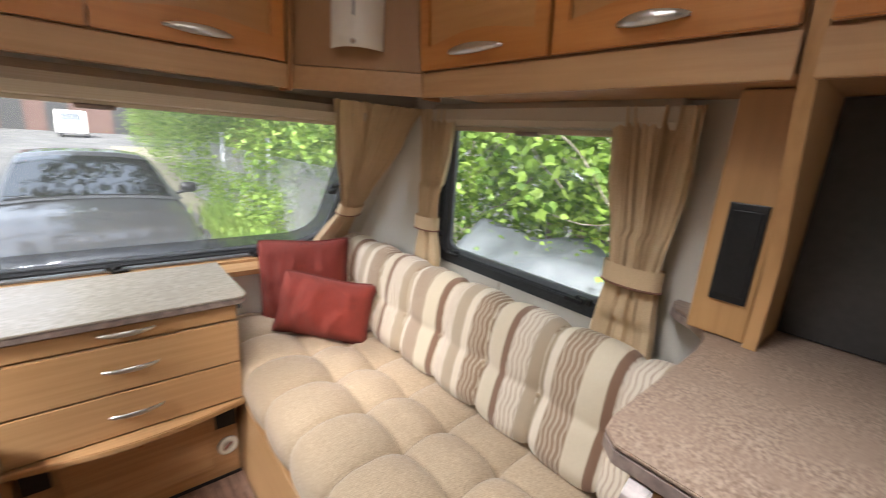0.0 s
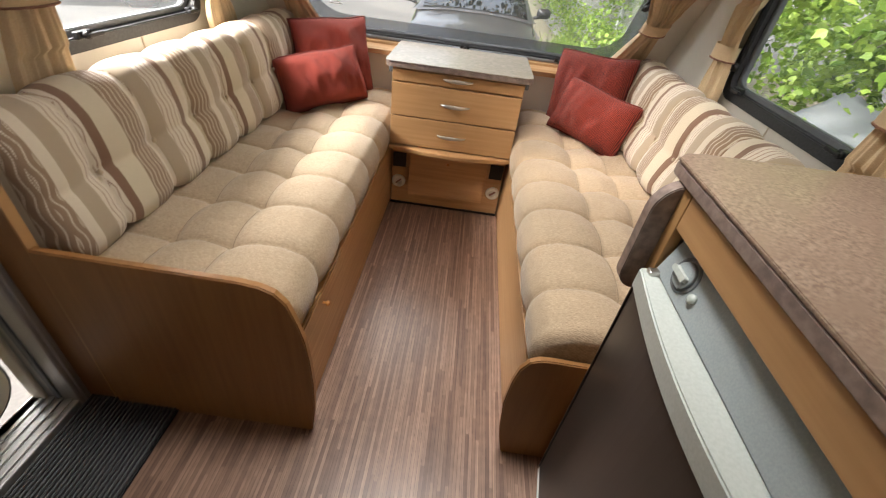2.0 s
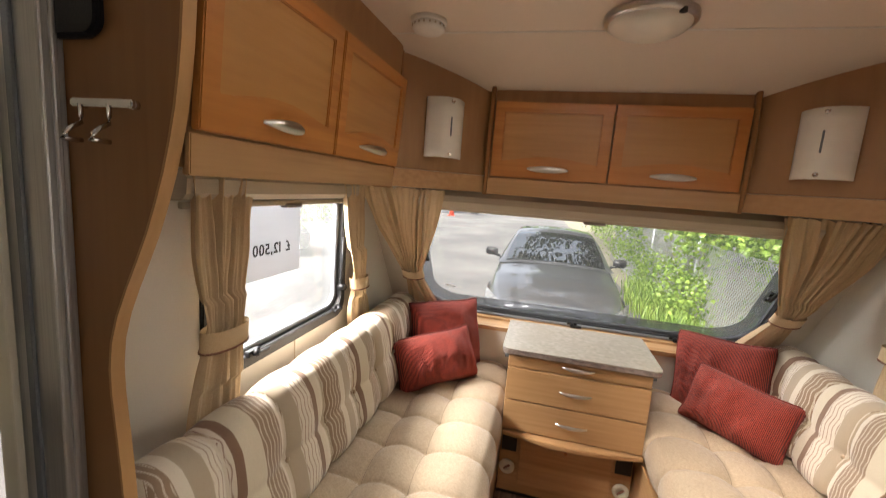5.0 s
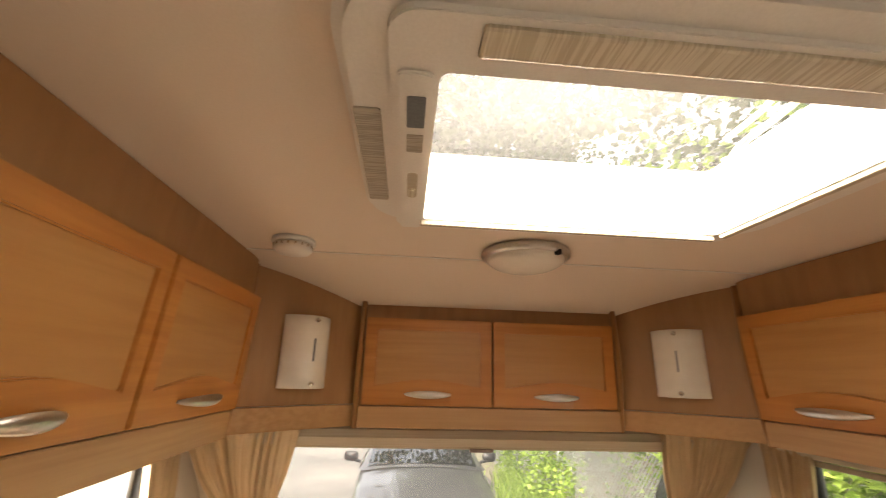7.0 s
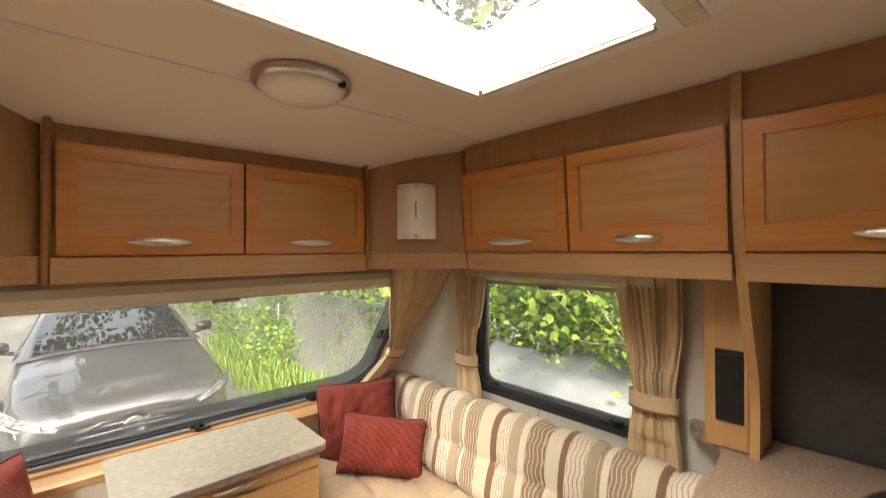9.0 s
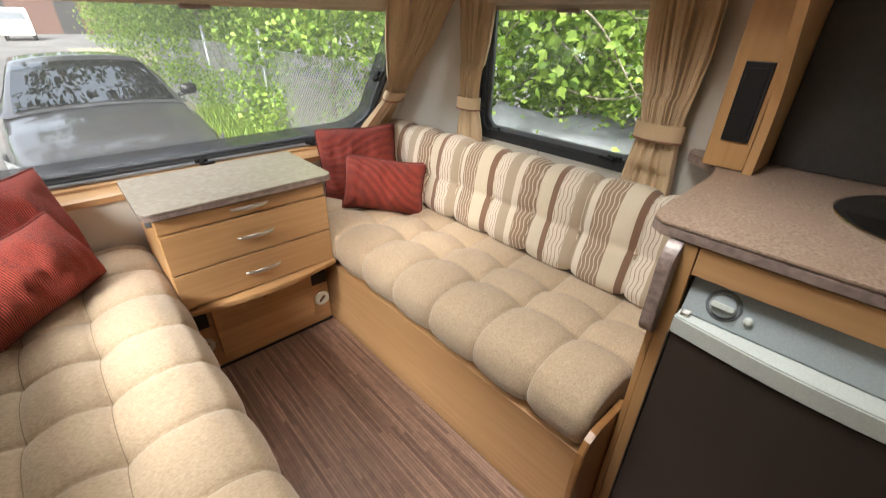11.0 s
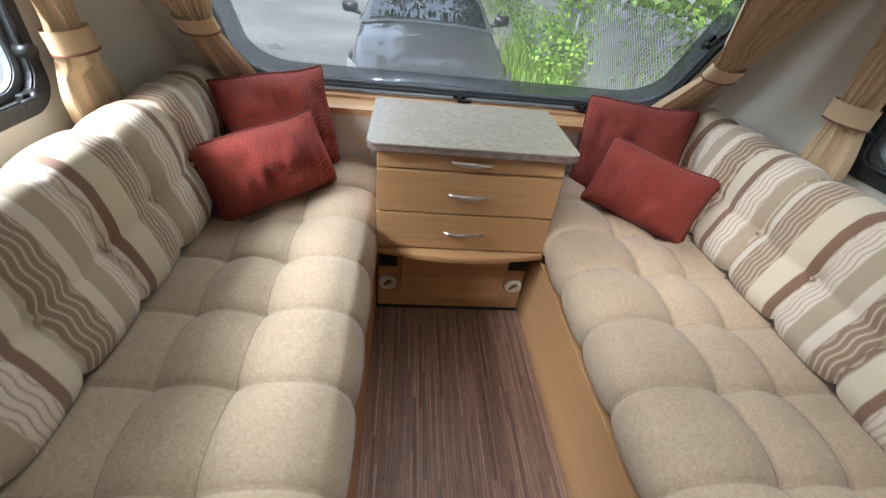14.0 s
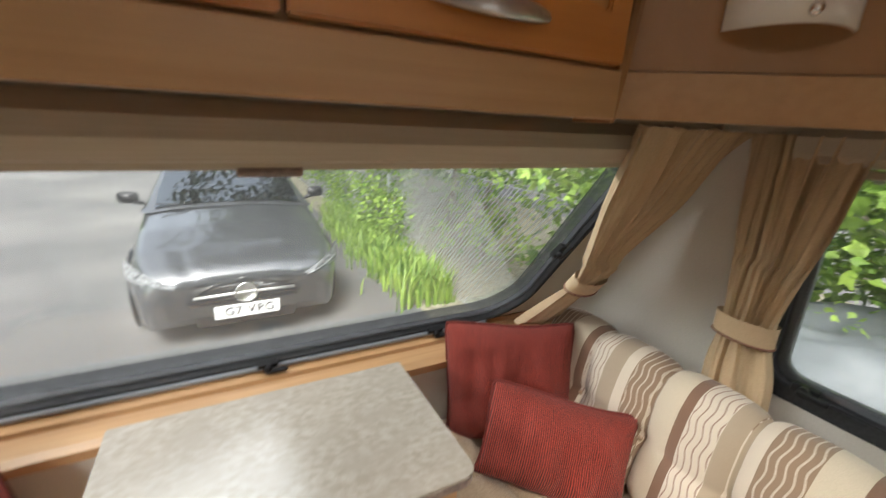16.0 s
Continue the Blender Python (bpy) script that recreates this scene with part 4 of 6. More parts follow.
part("core", slab(rrect(0.50, 0.228, 0, 0.632, 0.835, radii=(0.035, 0.035, 0.01, 0.06), n=8), axes((0, -1.238, 0), (1, 0, 0), (0, 0, 1)), -0.028, bevel=0.002), M_wt_edge, fp)
part("inner_face", slab(rrect(0.494, 0.222, 0, 0.632, 0.835, radii=(0.032, 0.032, 0.008, 0.057), n=8), axes((0, -1.2385, 0), (1, 0, 0), (0, 0, 1)), -0.0005), M_blind, fp, "plain tan inner face")


# ---- chest of drawers below the front window ----
ch = thing("chest_of_drawers", "beech chest with three drawers and a stone-effect top", "chest", (0, 0.2, 0))
part("top", slab(rrect(0.655, 0.425, 0, 0, 0.2025, radii=(0.035, 0.035, 0.004, 0.004)), axes((0, 0, 0.777), (1, 0, 0), (0, 1, 0)), 0.006, bevel=0.002), M_stone, ch, "grey-beige stone-effect laminate top")
part("top_edge", slab(rrect(0.653, 0.423, 0, 0, 0.2025, radii=(0.035, 0.035, 0.004, 0.004)), axes((0, 0, 0.7705), (1, 0, 0), (0, 1, 0)), 0.020, bevel=0.003), M_wt_edge, ch, "grey-brown edge below the top")
part("body", box(-0.298, 0.298, 0.034, 0.446, 0.39, 0.748, 0.002), M_beech_z, ch)
part("base", box(-0.298, 0.298, 0.1145, 0.446, 0.005, 0.389, 0.002), M_beech_x, ch)
for z0, z1, y in ((0.690, 0.738, 0.020), (0.537, 0.683, 0.012), (0.392, 0.531, 0.012)):
    d = part("drawer", box(-0.296, 0.296, y, y + 0.018, z0, z1, 0.002), M_beech_x, ch)
    hz = (z0 + z1) / 2 + (0.006 if z1 > 0.7 else 0.0)
    part("handle", bow_handle(axes((0, y, hz), (1, 0, 0), (0, 0, 1)), 0.135, 0.0058), M_steel, d, "brushed nickel bow handle")
lip = [(-0.302, 0.03)] + [(-0.302 + 0.604 * i / 20, 0.004 - 0.042 * math.sin(math.pi * i / 20)) for i in range(21)] + [(0.302, 0.03), (0.302, 0.11), (-0.302, 0.11)]
part("lip", slab(lip, axes((0, 0, 0.386), (1, 0, 0), (0, 1, 0)), 0.020, bevel=0.003), M_beech_x, ch, "bowed shelf lip below the drawers")
part("plinth_panel", box(-0.205, 0.205, 0.092, 0.112, 0.075, 0.325, 0.002), M_beech_x, ch)
part("plinth_knob", lathe([(0.004, 0), (0.004, 0.008), (0.008, 0.012), (0.007, 0.018), (0.002, 0.020)], axes((0, 0.0915, 0.285), (1, 0, 0), (0, 0, 1)), 14), M_oak_y, ch, "small wooden knob")
for sx in (-1, 1):
    part("bracket", box(sx * 0.299, sx * 0.316, 0.040, 0.060, 0.716, 0.7500, 0.003), M_grey, ch, "small dark bracket under the top")
# black strip stands in for the shade in the gap under the base
part("plinth_gap_shade", box(-0.30, 0.30, 0.108, 0.114, 0.0, 0.012, 0.001), M_black, ch, "black strip drawn for the shaded gap at the floor")
for sx in (-1, 1):
    part("vent", box(sx * 0.222, sx * 0.292, 0.106, 0.114, 0.225, 0.305, 0.002), M_black, ch, "black square vent")
    o = part("air_outlet", lathe([(0.014, -0.004), (0.014, 0.004), (0.020, 0.010), (0.030, 0.011), (0.036, 0.007), (0.037, 0.0)], axes((sx * 0.258, 0.112, 0.140), (1, 0, 0), (0, 0, 1)), 28), M_cream, ch, "round cream heating outlet")
    part("blade", slab(rrect(0.05, 0.008, 0.003), axes((sx * 0.258, 0.112, 0.140), (1, 0, 0.9), (-0.9, 0, 1)) @ pose(0, 0, 0.010), 0.006), M_piping, o, "brown blade across the outlet")


# ---- scatter cushions ----
def pillow(c, ux, uy, w, h, thick, label):
    m = axes(c, ux, uy)
    t = thing("scatter_cushion", label, "cushion", c, group="red scatter cushions")

    def edge(u, v):
        a, b_ = 2 * u - 1, 2 * v - 1
        wob = 0.003 * math.sin(a * 4 + b_ * 3 + c[0] * 20)
        pull = 1 - 0.045 * abs(a * b_) ** 10
        return (a * w / 2 * (1.03 - 0.06 * (1 - b_ ** 4)) * pull + wob, b_ * h / 2 * (1.04 - 0.08 * (1 - a ** 4)) * pull + wob)

    def face(sg):
        def f(u, v):
            x, y = edge(u, v)
            a, b_ = 2 * u - 1, 2 * v - 1
            z = thick / 2 * max(0, 1 - abs(a) ** 2.6) ** 0.48 * max(0, 1 - abs(b_) ** 2.6) ** 0.48
            z += (0.030 * noise.noise(Vector((x * 9 + c[0] * 9, y * 9, sg * 3.0))) + 0.016 * noise.noise(Vector((x * 26 + c[0] * 5, y * 14, sg * 7.0))) + 0.007 * noise.noise(Vector((x * 60, y * 22 + c[0] * 9, sg * 5.0)))) * (1 - a ** 4) * (1 - b_ ** 4)
            return Vector((x, y, sg * max(z, 0)))
        return f
    b = sheet(face(1), 40, 32)
    sheet(face(-1), 40, 32, b)
    bmesh.ops.remove_doubles(b, verts=b.verts, dist=0.0005)
    part("cover", smooth(b), M_red, t).matrix_basis = m
    ring = []
    for k in range(4):
        for i in range(14):
            q = i / 14
            u, v = ((q, 0), (1, q), (1 - q, 1), (0, 1 - q))[k]
            x, y = edge(u, v)
            ring.append(m @ Vector((x, y, 0)))
    part("piping", tube(ring, 0.0052, 6, closed=True), M_cord, t, "darker red corded edge")
    return t


pillow((0.665, 0.345, 0.662), (0.84, -0.52, 0.06), (0.10, 0.17, 1), 0.385, 0.37, 0.26, "square red woven cushion leaning in the sofa corner")
pillow((0.655, 0.115, 0.615), (0.77, -0.63, -0.13), (0.32, 0.26, 1), 0.38, 0.25, 0.235, "oblong red woven cushion lying against the square one")
pillow((-0.665, 0.345, 0.662), (0.84, 0.52, 0.06), (-0.10, 0.17, 1), 0.385, 0.37, 0.26, "square red woven cushion leaning in the sofa corner")
pillow((-0.655, 0.125, 0.615), (0.77, 0.63, 0.13), (-0.32, 0.26, 1), 0.41, 0.25, 0.235, "oblong red woven cushion lying against the square one")


# ---- curtains ----
def curtain(spine, widths, along, out, pleats, label, tie_v):
    """A pleated curtain drawn in by a tie-back: spine points from top to bottom, widths at the same places."""
    t = thing("curtain", label, "curtain", spine[-1][1], group="curtains")
    al, ou = Vector(along).normalized(), Vector(out).normalized()
    tabs = [[(v, Vector(p)[k]) for v, p in spine] for k in range(3)]

    def at(v):
        acc = Vector((0, 0, 0))
        for d in (-0.04, 0, 0.04):
            acc += Vector([lerp(tabs[k], min(1, max(0, v + d))) for k in range(3)])
        return acc / 3

    def f(u, v):
        c = at(v)
        w = sum(lerp(widths, min(1, max(0, v + d))) for d in (-0.03, 0, 0.03)) / 3
        ph = 2 * math.pi * pleats * (u + 0.03 * math.sin(v * 5 + u * 9))
        if v > tie_v + 0.02:
            ph *= 0.5
        amp = (0.013 if v > tie_v + 0.02 else 0.016) * (0.55 + 0.45 * math.sin(u * 17 + 2.0)) * (0.5 if abs(v - tie_v) < 0.03 else 1.0)
        edge = math.sin(math.pi * u) ** 0.5
        return c + al * ((u - 0.5) * w) + ou * (amp * (math.sin(ph) + 0.4 * math.sin(2 * ph + 0.7 + u * 11)) + 0.020 * edge * (w < 0.16) + 0.004 * noise.noise(Vector((u * 7, v * 6, c.x))))
    part("cloth", sheet(f, pleats * 12, 44), M_curtain, t)
    c, w = at(tie_v), lerp(widths, tie_v)

    def band(u, v):
        a = 2 * math.pi * u
        dz = (v - 0.5) * 0.052
        cc = at(tie_v + 0.0)
        dirv = (at(min(1, tie_v + 0.05)) - at(tie_v - 0.05)).normalized()
        return cc + dirv * dz + al * (math.cos(a) * (w / 2 + 0.010)) + ou * (math.sin(a) * 0.036 + 0.008)
    part("tie_band", sheet(band, 28, 4, close_u=True), M_curtain, t, "matching cloth tie-back band")
    ring = [band(i / 28, 1.0) for i in range(28)]
    part("tie_piping", tube(ring, 0.0032, 6, closed=True), M_piping, t, "brown piping on the tie-back")
    return t


CZ = 1.442
for s in (1, -1):
    ax = s * (XW - 0.045)
    wn = "hedge-side" if s > 0 else "road-side"
    far_y, hem_y, hem_w = (-0.083, -0.100, 0.15) if s > 0 else (-0.035, -0.015, 0.20)
    curtain([(0, (ax, -0.105, CZ)), (0.68, (ax, far_y, 0.99)), (1, (ax - s * 0.012, hem_y, 0.79))], [(0, 0.23), (0.3, 0.19), (0.64, 0.115), (0.72, 0.115), (0.86, hem_w), (1, hem_w)], (0, 1, 0), (-s, 0, 0), 8, "tan curtain gathered by a tie-back at the %s window" % wn, 0.68)
    near = (-0.921, -0.948, -0.945) if s > 0 else (-0.85, -0.872, -0.915)
    curtain([(0, (ax, near[0], CZ)), (0.64, (ax - s * 0.01, near[1], 1.02)), (1, (ax - s * 0.03, near[2], 0.785))], [(0, 0.225), (0.3, 0.205), (0.60, 0.135), (0.68, 0.135), (0.85, 0.165), (1, 0.18)], (0, 1, 0), (-s, 0, 0), 9, "tan curtain gathered by a tie-back at the %s window" % wn, 0.64)
    curtain([(0, (s * 0.84, 0.02, CZ)), (0.3, (s * 0.85, 0.12, 1.25)), (0.64, (s * 0.845, 0.27, 1.0)), (1, (s * 0.82, 0.43, 0.80))], [(0, 0.40), (0.3, 0.30), (0.62, 0.10), (0.68, 0.09), (1, 0.17)], (1, 0, 0), (0, -1, -0.4), 11, "tan curtain gathered by a tie-back beside the front window", 0.64)


# ---- ceiling fittings ----
rl = thing("rooflight", "cream framed rooflight with a clear acrylic dome", "rooflight", (0, -1.03, CEIL))
CAX = axes((0, 0, 0), (1, 0, 0), (0, -1, 0))     # looks down: local y is -y
INNER = rrect(0.576, 0.392, 0.012, 0.007, 1.031)
MID = rrect(0.662, 0.507, 0.03, 0.0, 1.045)
OUTER = rrect(0.765, 0.5425, 0.09, 0.0, 1.0668, n=10)
part("surround", slab(OUTER, CAX @ pose(0, 0, -CEIL + 0.028), 0.030, [rrect(0.630, 0.475, 0.03, 0.0, 1.045)], 0.010), M_white, rl, "broad cream surround with rounded corners")
part("inner_rim", slab(MID, CAX @ pose(0, 0, -CEIL + 0.036), 0.012, [INNER], 0.004), M_white, rl)
wallb = bmesh.new()
up = [(x, -y) for x, y in INNER]
va = [wallb.verts.new((x, y, 1.885)) for x, y in up]
vb = [wallb.verts.new((x * 1.06, (y + 1.031) * 1.06 - 1.031, 2.03)) for x, y in up]
for i in range(len(up)):
    wallb.faces.new((va[i], va[(i + 1) % len(up)], vb[(i + 1) % len(up)], vb[i]))
part("shaft", wallb, M_white, rl, "white shaft up to the dome")


def dome(u, v):
    a, b_ = 2 * u - 1, 2 * v - 1
    return (0.007 + a * 0.325, -1.031 + b_ * 0.235, 2.032 + 0.055 * (1 - a ** 4) * (1 - b_ ** 4))


pane = part("dome", sheet(dome, 16, 12), M_dome, rl, "clear acrylic dome")
pane.visible_shadow = False
arm = [(0.285 - 0.02 * math.sin(i * 0.9), -1.20 + 0.32 * i / 12, 2.035 + 0.03 * math.sin(i * 0.5)) for i in range(13)]
part("stay_wire", tube(arm, 0.006), M_lens, rl, "cream opening stay below the dome")
part("stay_wire", tube([(x - 0.035, y + 0.02, z) for x, y, z in arm[:9]], 0.005), M_lens, rl, "cream opening stay below the dome")
part("light_lens", box(-0.250, 0.345, -1.290, -1.252, CEIL - 0.040, CEIL - 0.034, 0.004), M_lens, rl, "ribbed amber-white lamp lens along the surround")
part("grille", slab(rrect(0.031, 0.252, 0.004, -0.3585, 1.028), CAX @ pose(0, 0, -CEIL + 0.0305), 0.004), M_perf, rl, "fine grey-beige perforated grille")
part("slider_channel", slab(rrect(0.036, 0.43, 0.006, -0.305, 1.014), CAX @ pose(0, 0, -CEIL + 0.041), 0.006, bevel=0.002), M_white, rl, "narrow cream channel beside the opening")
part("label", slab(rrect(0.020, 0.056, 0.002, -0.303, 1.168), CAX @ pose(0, 0, -CEIL + 0.0418), 0.001), M_grey, rl, "grey printed label")
part("label", slab(rrect(0.020, 0.040, 0.002, -0.303, 1.105), CAX @ pose(0, 0, -CEIL + 0.0418), 0.001), M_perf, rl, "pale printed label")
part("slider_slot", slab(rrect(0.015, 0.085, 0.007, -0.304, 0.985), CAX @ pose(0, 0, -CEIL + 0.0416), 0.002), M_blind, rl, "rounded finger slot")
part("slider", slab(rrect(0.011, 0.030, 0.005, -0.304, 0.962), CAX @ pose(0, 0, -CEIL + 0.0445), 0.005, bevel=0.002), M_lens, rl, "small slider")
for x in (-0.27, 0.28):
    part("blind_track", box(-0.285, 0.295, -0.833, -0.822, CEIL - 0.046, CEIL - 0.034, 0.002) if x < 0 else box(0.298, 0.312, -1.22, -0.84, CEIL - 0.044, CEIL - 0.034, 0.002), M_lens, rl, "cream track of the rooflight blind")

cl = thing("ceiling_lamp", "round opal ceiling lamp with a nickel rim", "lamp", (-0.003, -0.555, CEIL))
dm = axes((-0.004, -0.545, CEIL), (1, 0, 0), (0, -1, 0))
part("rim", lathe([(0.098, 0.0), (0.112, 0.004), (0.113, 0.016), (0.106, 0.024), (0.100, 0.022)], dm, 40), M_steel, cl, "brushed nickel rim")
part("bowl", lathe([(0.101, 0.016)] + [(0.100 * math.cos(a * math.pi / 16), 0.020 + 0.036 * math.sin(a * math.pi / 16)) for a in range(0, 8)] + [(0.004, 0.056)], dm, 40), M_opal, cl, "opal glass bowl")
part("switch", lathe([(0.009, 0.0), (0.009, 0.010), (0.004, 0.012)], dm @ pose(0.055, 0.088, 0.018), 14), M_black, cl, "small black switch")
cl2 = copy_thing(cl, pose(0.06, -1.52, CEIL))
sa = thing("smoke_alarm", "small round white smoke alarm on the ceiling", "alarm", (-0.592, -0.56, CEIL))
sm = axes((-0.592, -0.545, CEIL), (1, 0, 0), (0, -1, 0))
part("base", lathe([(0.052, 0), (0.053, 0.010), (0.050, 0.012)], sm, 28), M_white, sa)
part("cap", lathe([(0.046, 0.012), (0.047, 0.026), (0.040, 0.034), (0.010, 0.036)], sm, 28), M_white, sa)
for i in range(18):
    a = 2 * math.pi * i / 18
    b = box(-0.0025, 0.0025, -0.001, 0.001, 0.016, 0.022, 0)
    b.transform(sm @ pose(0, 0, 0, 0, 0, math.degrees(a)) @ pose(0, 0.047, 0))
    part("slot", b, M_blind, sa)


# ---- kitchen unit ----
ku = thing("kitchen_unit", "beech kitchen unit around the fridge", "cabinet", (0.75, -1.9, 0))
part("end_board", box(0.428, 1.055, -1.262, -1.246, 0.0, 0.943, 0.002), M_beech_z, ku)
part("stile", box(0.420, 0.440, -1.292, -1.264, 0.0, 0.943, 0.002), M_beech_z, ku, "upright beech stile beside the fridge")
part("rail", box(0.420, 0.440, -1.86, -1.294, 0.882, 0.943, 0.002), M_beech_y, ku, "beech rail below the worktop")
part("back", box(0.97, 1.05, -2.9, -1.264, 0.0, 0.943, 0), M_beech_y, ku)
part("door", box(0.420, 0.440, -2.4, -1.88, 0.06, 0.943, 0.003), M_beech_z, ku)
part("plinth", box(0.46, 0.476, -2.9, -1.294, 0.0, 0.05, 0), M_beech_y, ku)
wt = [(0.412, -2.9), (1.058, -2.9), (1.058, -1.045), (1.03, -1.045), (1.005, -1.052), (0.985, -1.07), (0.955, -1.115), (0.915, -1.150), (0.86, -1.170), (0.79, -1.178), (0.47, -1.184), (0.435, -1.192), (0.415, -1.215)]
wk = thing("worktop", "brown mottled stone-effect laminate worktop", "worktop", (0.75, -1.9, 0.945))
hole = [rrect(0.36, 0.36, 0.178, 0.80, -1.635, n=8)]
part("surface", slab(wt, axes((0, 0, 0.975), (1, 0, 0), (0, 1, 0)), 0.006, hole, 0.0015), M_wt, wk)
part("edge", slab(wt, axes((0, 0, 0.9688), (1, 0, 0), (0, 1, 0)), 0.0238, hole, 0.003), M_wt_edge, wk, "rounded brown laminate edge")
sk = thing("sink", "round stainless steel sink set into the worktop", "sink", (0.80, -1.635, 0.97))
part("bowl", lathe([(0.205, 0.975), (0.207, 0.979), (0.196, 0.981), (0.176, 0.974), (0.168, 0.95), (0.150, 0.87), (0.12, 0.85), (0.02, 0.845)], pose(0.80, -1.635, 0), 40), M_chrome, sk)

fr = thing("fridge", "dark brown fridge with a grey-green handle strip", "fridge", (0.7, -1.55, 0))
FY0, FY1 = -1.838, -1.298


def bulge(y):
    t = (y - FY0) / (FY1 - FY0)
    return 0.400 - 0.026 * math.sin(math.pi * t)


def front(z0, z1, inset=0.0, thick=0.05, out=0.0):
    n = 18
    loop = [(bulge(FY0 + inset + (FY1 - FY0 - 2 * inset) * i / n) - out, FY0 + inset + (FY1 - FY0 - 2 * inset) * i / n) for i in range(n + 1)]
    loop += [(0.412 + thick, FY1 - inset), (0.412 + thick, FY0 + inset)]
    return slab(loop, axes((0, 0, z1), (1, 0, 0), (0, 1, 0)), z1 - z0, bevel=0.003)


fd = part("door", front(0.052, 0.752), M_fridge, fr)
part("edge_trim", front(0.040, 0.051, 0.0, 0.05, 0.003), M_trim, fd, "pale trim at the foot of the door")
part("side_trim", box(0.397, 0.462, FY1 + 0.0005, FY1 + 0.004, 0.05, 0.75, 0.001), M_fridge, fd, "side edge of the door")
part("handle_strip", front(0.754, 0.796, -0.002, 0.05, 0.006), M_trim, fd, "grey-green handle strip along the top")
part("body", box(0.464, 0.96, FY0, FY1, 0.04, 0.80, 0.003), M_grey, fr)
part("control_panel", slab([(0, 0), (0.54, 0), (0.54, 0.082), (0, 0.082)], axes((0.418, FY1, 0.797), (0, -1, 0), (0.32, 0, 1)), 0.012, bevel=0.003), M_panel_grey, fr, "sloping pale grey control panel")
CP = axes((0.418, FY1, 0.797), (0, -1, 0), (0.32, 0, 1))
part("knob", cyl(CP @ Vector((0.066, 0.044, 0)), CP @ Vector((0.066, 0.044, 0.009)), 0.024, 0.021, n=24, bevel=0.002), M_panel_grey, fr, "round grey control knob")
# shallow dark ring paints the shade of a deeper recess
part("knob_recess_shade", lathe([(0.031, -0.002), (0.031, 0.0015), (0.026, 0.0015), (0.025, -0.002)], CP @ pose(0.066, 0.044, 0), 28), M_grey, fr, "dark ring drawn as the shade in the knob's recess")
part("knob_grip", slab(rrect(0.040, 0.010, 0.004), CP @ pose(0.066, 0.044, 0.017), 0.009), M_trim, fr)
part("button", lathe([(0.008, 0.0), (0.008, 0.006), (0.003, 0.007)], CP @ pose(0.112, 0.034, 0), 18), M_trim, fr)
part("latch", box(0.402, 0.425, -1.320, -1.303, 0.794, 0.804, 0.003), M_steel, fr, "small metal door catch")

solo("splashback", box(1.044, 1.058, -2.01, -1.248, 0.977, 1.446, 0.001), M_splash, "plain dark grey splashback above the worktop", "panel")
pl = thing("socket_pillar", "beech pillar with a black socket plate on the worktop", "pillar", (1.0, -1.15, 0.976))
part("board", box(0.893, 1.056, -1.2245, -1.122, 0.977, 1.446, 0.004), M_beech_z, pl)
part("socket_plate", box(0.887, 0.8925, -1.214, -1.150, 1.051, 1.244, 0.002), M_black, pl, "black socket plate")
part("socket_insert", box(0.885, 0.888, -1.206, -1.158, 1.065, 1.230, 0.001), M_black, pl)

# ---- entrance ----
df = thing("door_frame", "grey aluminium entrance door frame", "door frame", (-1.03, -1.6, 0), kind="structure")
part("jamb", box(-1.075, -0.955, -1.284, -1.250, 0.0, 1.80, 0.004), M_alu, df)
part("jamb_groove", box(-1.02, -1.004, -1.290, -1.283, 0.03, 1.79, 0.002), M_grey, df)
part("jamb_rib", box(-0.956, -0.949, -1.272, -1.262, 0.0, 1.80, 0.003), M_alu, df)
part("jamb_seal", box(-1.085, -1.045, -1.298, -1.285, 0.03, 1.79, 0.004), M_cream, df, "cream seal along the jamb")
part("rear_jamb", box(-1.075, -0.985, -1.965, -1.932, 0.0, 1.80, 0.004), M_alu, df)
part("head", box(-1.075, -0.985, -1.931, -1.285, 1.785, 1.82, 0.004), M_alu, df)
part("threshold", box(-1.09, -0.955, -1.931, -1.285, 0.0, 0.030, 0.004), M_alu, df, "ribbed aluminium threshold")
for i in range(4):
    part("threshold_rib", box(-1.06 + i * 0.026, -1.048 + i * 0.026, -1.93, -1.286, 0.031, 0.036, 0.001), M_alu, df)

dl = thing("entrance_door", "cream moulded entrance door standing slightly open", "door", (-1.06, -1.93, 0))
DX = axes((-1.075, -1.925, 0.0), (-0.035, 1, 0), (0, 0, 1))   # local x from hinge to latch, z into the room
part("leaf", slab(rrect(0.622, 1.74, 0, 0.311, 0.915, radii=(0.10, 0.10, 0.10, 0.10)), DX, 0.030, [rrect(0.40, 0.36, 0.05, 0.30, 0.46), rrect(0.40, 0.50, 0.05, 0.30, 1.35)], 0.006), M_cream, dl)
part("seal", slab(rrect(0.642, 1.760, 0, 0.311, 0.915, radii=(0.105,) * 4), DX @ pose(0, 0, -0.006), 0.016, [rrect(0.60, 1.72, 0, 0.311, 0.915, radii=(0.09,) * 4)], 0.003), M_rubber, dl, "black rubber seal round the door")
part("outer_skin", slab(rrect(0.63, 1.75, 0, 0.311, 0.915, radii=(0.105,) * 4), DX @ pose(0, 0, -0.031), 0.012), M_white, dl)


def pocket(u, v):
    x = 0.11 + 0.38 * u
    return DX @ Vector((x, 0.29 + 0.17 * v + 0.05 * u * v, -0.022 + 0.055 * math.sin(math.pi * u) * (0.3 + 0.7 * v)))


part("pocket", sheet(pocket, 18, 8), M_cream, dl, "moulded storage pocket")
